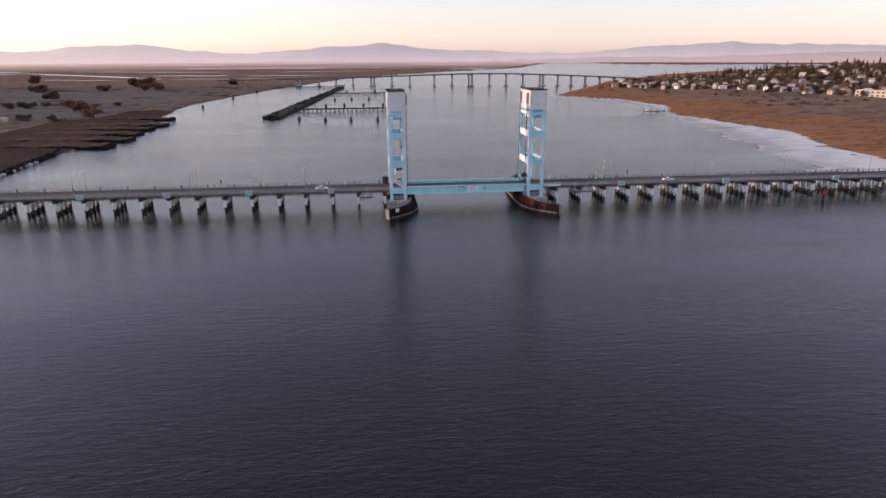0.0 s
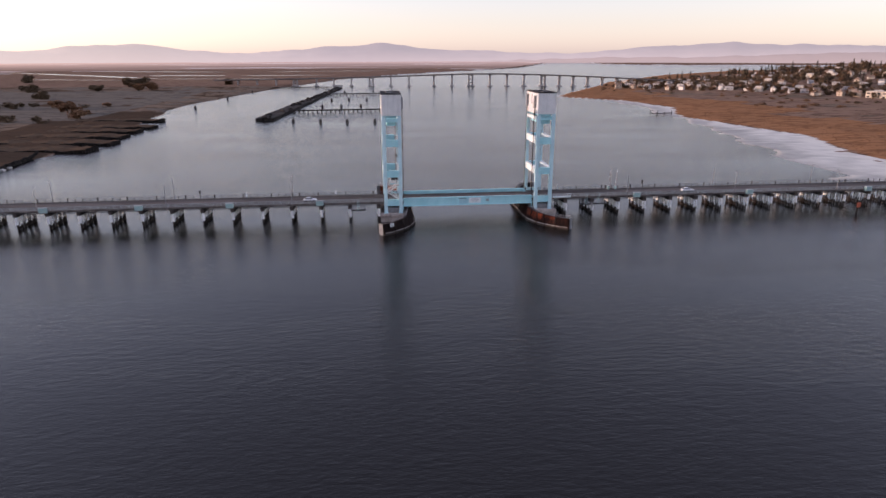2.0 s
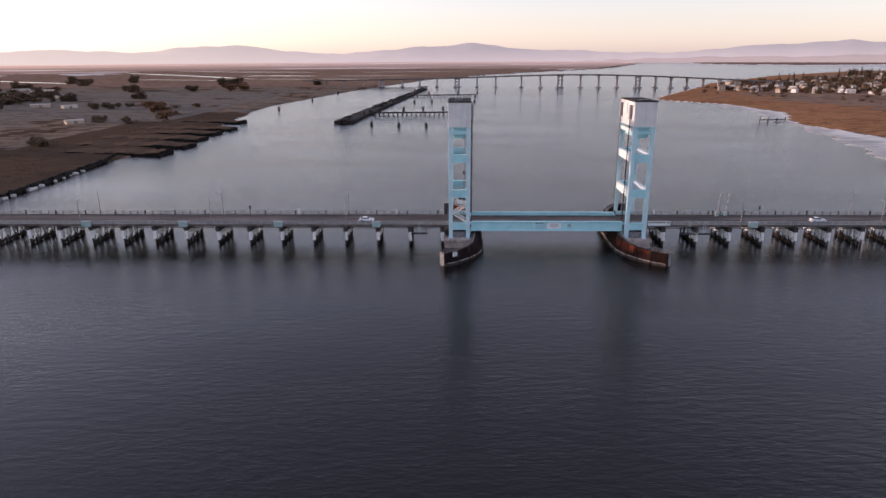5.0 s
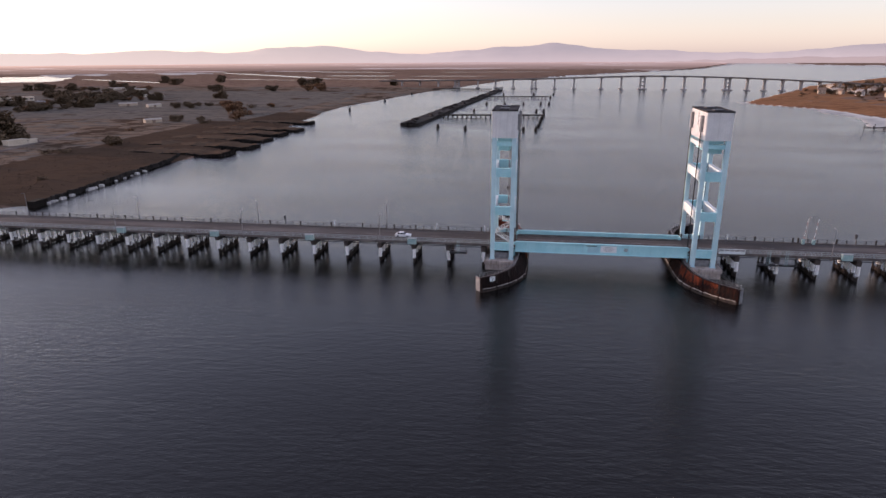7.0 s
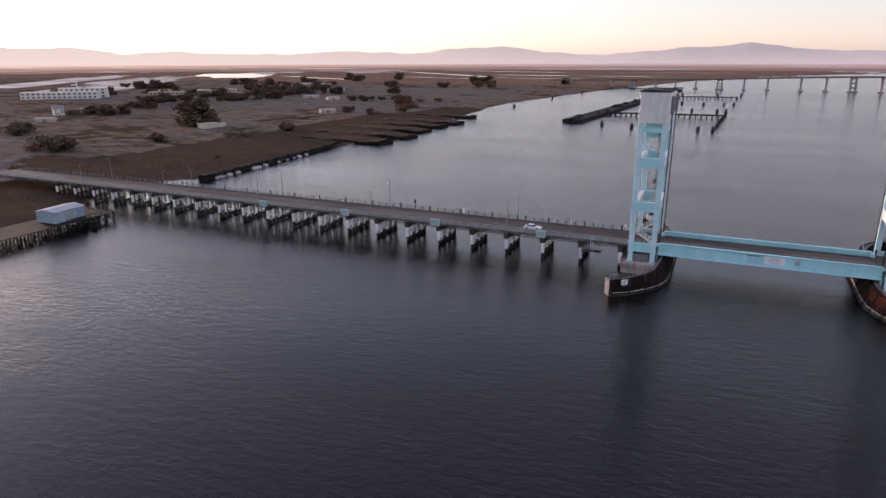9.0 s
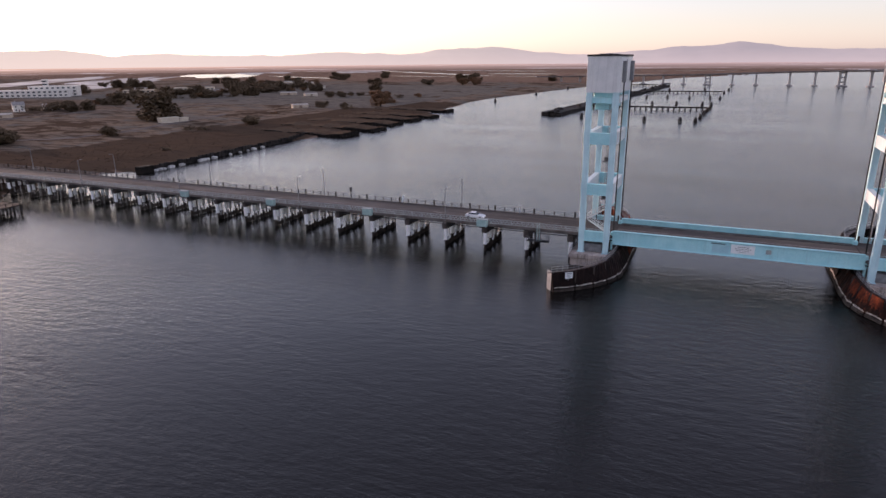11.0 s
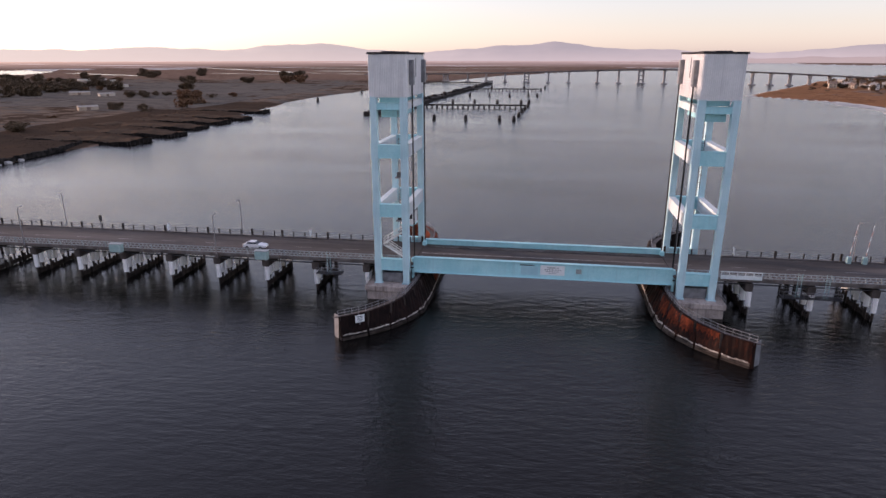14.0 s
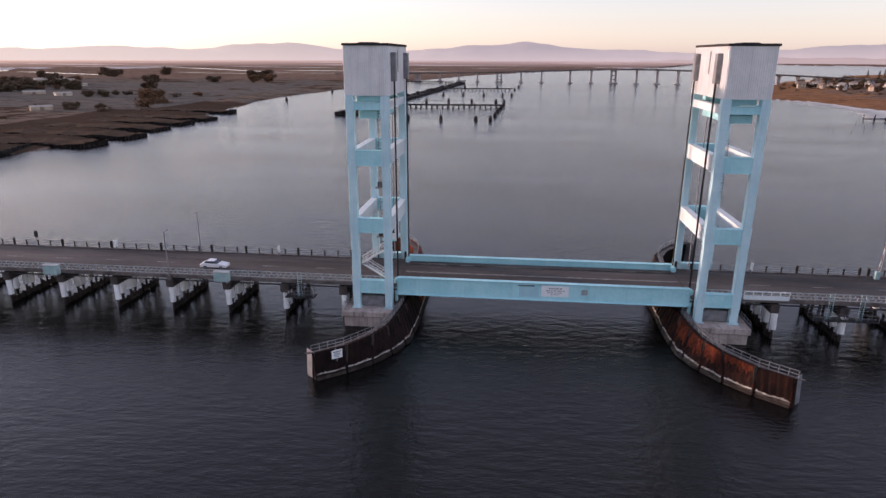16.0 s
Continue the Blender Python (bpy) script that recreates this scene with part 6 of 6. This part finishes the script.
for x, y, row in town_trees:
    if away(RIGHT_BANK, np.array([x]), np.array([y]))[0] > 40 and x < 1050:
        (plant if row < 2 else plant_far)(rng.choice((0, 1, 1, 2, 3) if row > 2 else (1, 1, 2, 4, 5)), x, y, rng.uniform(0.5, 0.85))
        if rng.random() < 0.7:
            plant_far(rng.choice((1, 1, 2, 2, 5)), x + rng.uniform(-14, 14), y + rng.uniform(-14, 14), rng.uniform(0.5, 0.8))
for n in range(150):
    s, d = rng.uniform(-190, 430), rng.uniform(260, 560)
    plant_far(rng.choice((3, 3, 2, 0, 2, 1)), 388 + s * 0.54 + d * 0.84, 690 - s * 0.84 + d * 0.54, rng.uniform(0.8, 1.3))


def far_wood(name, label, spots):
    """Trees too far to tell apart, as one sheet of crowns and trunks."""
    order = [M_LEAF, M_RUSSET, M_NEEDLE, M_BARK]
    store = {}
    for k in {row[0] for row in spots}:
        for ob in TREES[k].children:
            co = np.empty(len(ob.data.vertices) * 3)
            ob.data.vertices.foreach_get("co", co)
            polys = [list(p.vertices) for n, p in enumerate(ob.data.polygons) if not ob.name.startswith("crown") or n % 2]
            store.setdefault(k, []).append((co.reshape(-1, 3), np.concatenate(polys), np.array([len(p) for p in polys]), order.index(ob.data.materials[0])))
    verts, corners, sizes, mats, base = [], [], [], [], 0
    for k, x, y, s in spots:
        c, q, z = math.cos(x), math.sin(x), on_ground(x, y) - 0.1
        for co, loop, size, mat in store[k]:
            verts.append(np.stack([(co[:, 0] * c - co[:, 1] * q) * s + x, (co[:, 0] * q + co[:, 1] * c) * s + y, co[:, 2] * s + z], 1))
            corners.append(loop + base)
            sizes.append(size)
            mats.append(np.full(len(size), mat))
            base += len(co)
    verts, corners, sizes, mats = (np.concatenate(a) for a in (verts, corners, sizes, mats))
    me = bpy.data.meshes.new(name)
    me.vertices.add(len(verts))
    me.vertices.foreach_set("co", verts.ravel())
    me.loops.add(len(corners))
    me.loops.foreach_set("vertex_index", corners)
    me.polygons.add(len(sizes))
    me.polygons.foreach_set("loop_start", np.cumsum(sizes) - sizes)
    for m in order:
        me.materials.append(m)
    me.polygons.foreach_set("material_index", mats)
    me.update(calc_edges=True)
    me.validate()
    return tagged(new(name, me), label, "trees", kind="stuff")


for x, y, s in ((367, 408, 1.2), (362, 372, 1.0), (383, 369, 1.3), (403, 380, 1.5), (352, 395, 0.9), (420, 365, 1.1), (395, 420, 1.0)):
    plant(5, x, y, s)
for n in range(70):
    s = rng.uniform(-170, 400)
    d = rng.uniform(-90, 0)
    x, y = 388 + s * 0.54 + d * 0.84, 690 - s * 0.84 + d * 0.54
    if away(RIGHT_BANK, np.array([x]), np.array([y]))[0] > 30:
        plant(5 if rng.random() < 0.7 else 4, x, y, rng.uniform(0.5, 1.0))


for n in range(230):
    s, d = rng.uniform(-165, 440), rng.uniform(-14, 230)
    x, y = 388 + s * 0.54 + d * 0.84, 690 - s * 0.84 + d * 0.54
    if away(RIGHT_BANK, np.array([x]), np.array([y]))[0] > 42:
        plant_far(rng.choice((0, 1, 1, 2, 2)), x, y, rng.uniform(0.5, 0.85))
far_wood("town_trees", "dark and russet trees among the town's houses", far_spots)


def tufts(name, label, spots, mat, seed):
    """Clumps of reeds and rank grass: crossed uneven blades."""
    r = random.Random(seed)
    verts, faces = [], []
    zs = ground_height(np.array([p[0] for p in spots]), np.array([p[1] for p in spots]))
    for (x, y, size), z in zip(spots, zs):
        if z < 0.6:
            continue
        for k in range(3):
            a, h, w = r.uniform(0, math.pi), size * r.uniform(0.5, 1.1), size * r.uniform(0.8, 1.6)
            dx, dy, base = math.cos(a) * w, math.sin(a) * w, len(verts)
            lx, ly = r.uniform(-0.4, 0.4), r.uniform(-0.4, 0.4)
            verts += [(x - dx, y - dy, z - 0.1), (x + dx, y + dy, z - 0.1), (x + dx * 0.7 + lx, y + dy * 0.7 + ly, z + h * r.uniform(0.6, 1)), (x - dx * 0.6 + lx, y - dy * 0.6 + ly, z + h)]
            faces.append((base, base + 1, base + 2, base + 3))
    me = bpy.data.meshes.new(name)
    me.from_pydata(verts, [], faces)
    me.materials.append(mat)
    return tagged(new(name, me), label, "grass", kind="stuff")


r = random.Random(77)
near_bank = [(-212 - abs(r.gauss(0, 50)), r.uniform(-20, 420), r.uniform(0.08, 0.2)) for _ in range(5000)]
tufts("marsh_grass", "dark rank grass along the marsh bank", near_bank, leaf_material("rank_grass", (0.035, 0.023, 0.016), (0.10, 0.066, 0.045)), 1)
foreshore = [(225 + abs(r.gauss(0, 70)), r.uniform(-10, 640), r.uniform(0.12, 0.3)) for _ in range(5000)]
tufts("reed_bed", "orange-brown reeds along the town shore", foreshore, leaf_material("dry_reeds", (0.11, 0.053, 0.03), (0.30, 0.15, 0.078)), 2)


# ---- cars on the bridge ----
def car(x, lane, turn, paint, label):
    c = thing("car", label, "car", (x, lane, DECK_Z + 0.01), turn, "cars on the bridge")
    c.matrix_basis = c.matrix_basis @ Matrix.Diagonal((0.93, 0.95, 0.95, 1))
    bm = bmesh.new()
    shape = [(-2.3, 0.3), (-2.32, 0.78), (-2.15, 0.95), (-1.6, 1.02), (0.85, 0.98), (1.9, 0.85), (2.25, 0.68), (2.3, 0.3)]
    sides = [[bm.verts.new((u, v, z)) for u, z in shape] for v in (-0.88, 0.88)]
    bm.faces.new(sides[0])
    bm.faces.new(sides[1][::-1])
    for k in range(len(shape)):
        bm.faces.new((sides[0][k], sides[1][k], sides[1][(k + 1) % len(shape)], sides[0][(k + 1) % len(shape)]))
    bmesh.ops.recalc_face_normals(bm, faces=bm.faces)
    bmesh.ops.bevel(bm, geom=list(bm.edges), offset=0.06, segments=1, affect="EDGES")
    body = part("body", bm, paint, c)
    for name, lo, hi, mat in (("window_band", 1.0, 1.36, M_PANE), ("roof", 1.36, 1.44, paint)):
        bm = bmesh.new()
        a = (-1.75, 0.8) if name == "window_band" else (-1.25, 0.15)
        b = (-1.25, 0.15) if name == "window_band" else (-1.1, 0.0)
        w0, w1 = (0.82, 0.66) if name == "window_band" else (0.67, 0.6)
        vs = [bm.verts.new((u, v, z)) for u0, u1, w, z in ((*a, w0, lo), (*b, w1, hi)) for u, v in ((u0, -w), (u1, -w), (u1, w), (u0, w))]
        for f in ((3, 2, 1, 0), (4, 5, 6, 7), (0, 1, 5, 4), (1, 2, 6, 5), (2, 3, 7, 6), (3, 0, 4, 7)):
            bm.faces.new([vs[k] for k in f])
        part(name, bm, mat, c)
    for u in (-1.4, 1.4):
        for v in (-0.8, 0.8):
            bm = bmesh.new()
            rod(bm, (u, v - 0.11, 0.32), (u, v + 0.11, 0.32), 0.32, sides=12)
            wheel = part("wheel", bm, M_DARKSTEEL, c)
            bm = bmesh.new()
            rod(bm, (u, v - 0.12, 0.32), (u, v + 0.12, 0.32), 0.18, sides=8)
            part("rim", bm, M_GREY, wheel)
    for v in (-0.6, 0.6):
        part("headlight", boxes((2.2, v - 0.2, 0.6, 2.31, v + 0.2, 0.74)), M_SIGN, c)
        part("tail_light", boxes((-2.34, v - 0.2, 0.68, -2.26, v + 0.2, 0.84)), M_RUST, c)


M_WHITECAR = material("white_car_paint", (0.75, 0.75, 0.76), (0.82, 0.82, 0.83), 0.5, 0.25, 0, 0)
car(-52.0, AXIS - 1.9, 0, M_WHITECAR, "white saloon car driving over the trestle")
car(77.5, AXIS - 1.9, 0, M_WHITECAR, "white saloon car on the trestle towards the town")
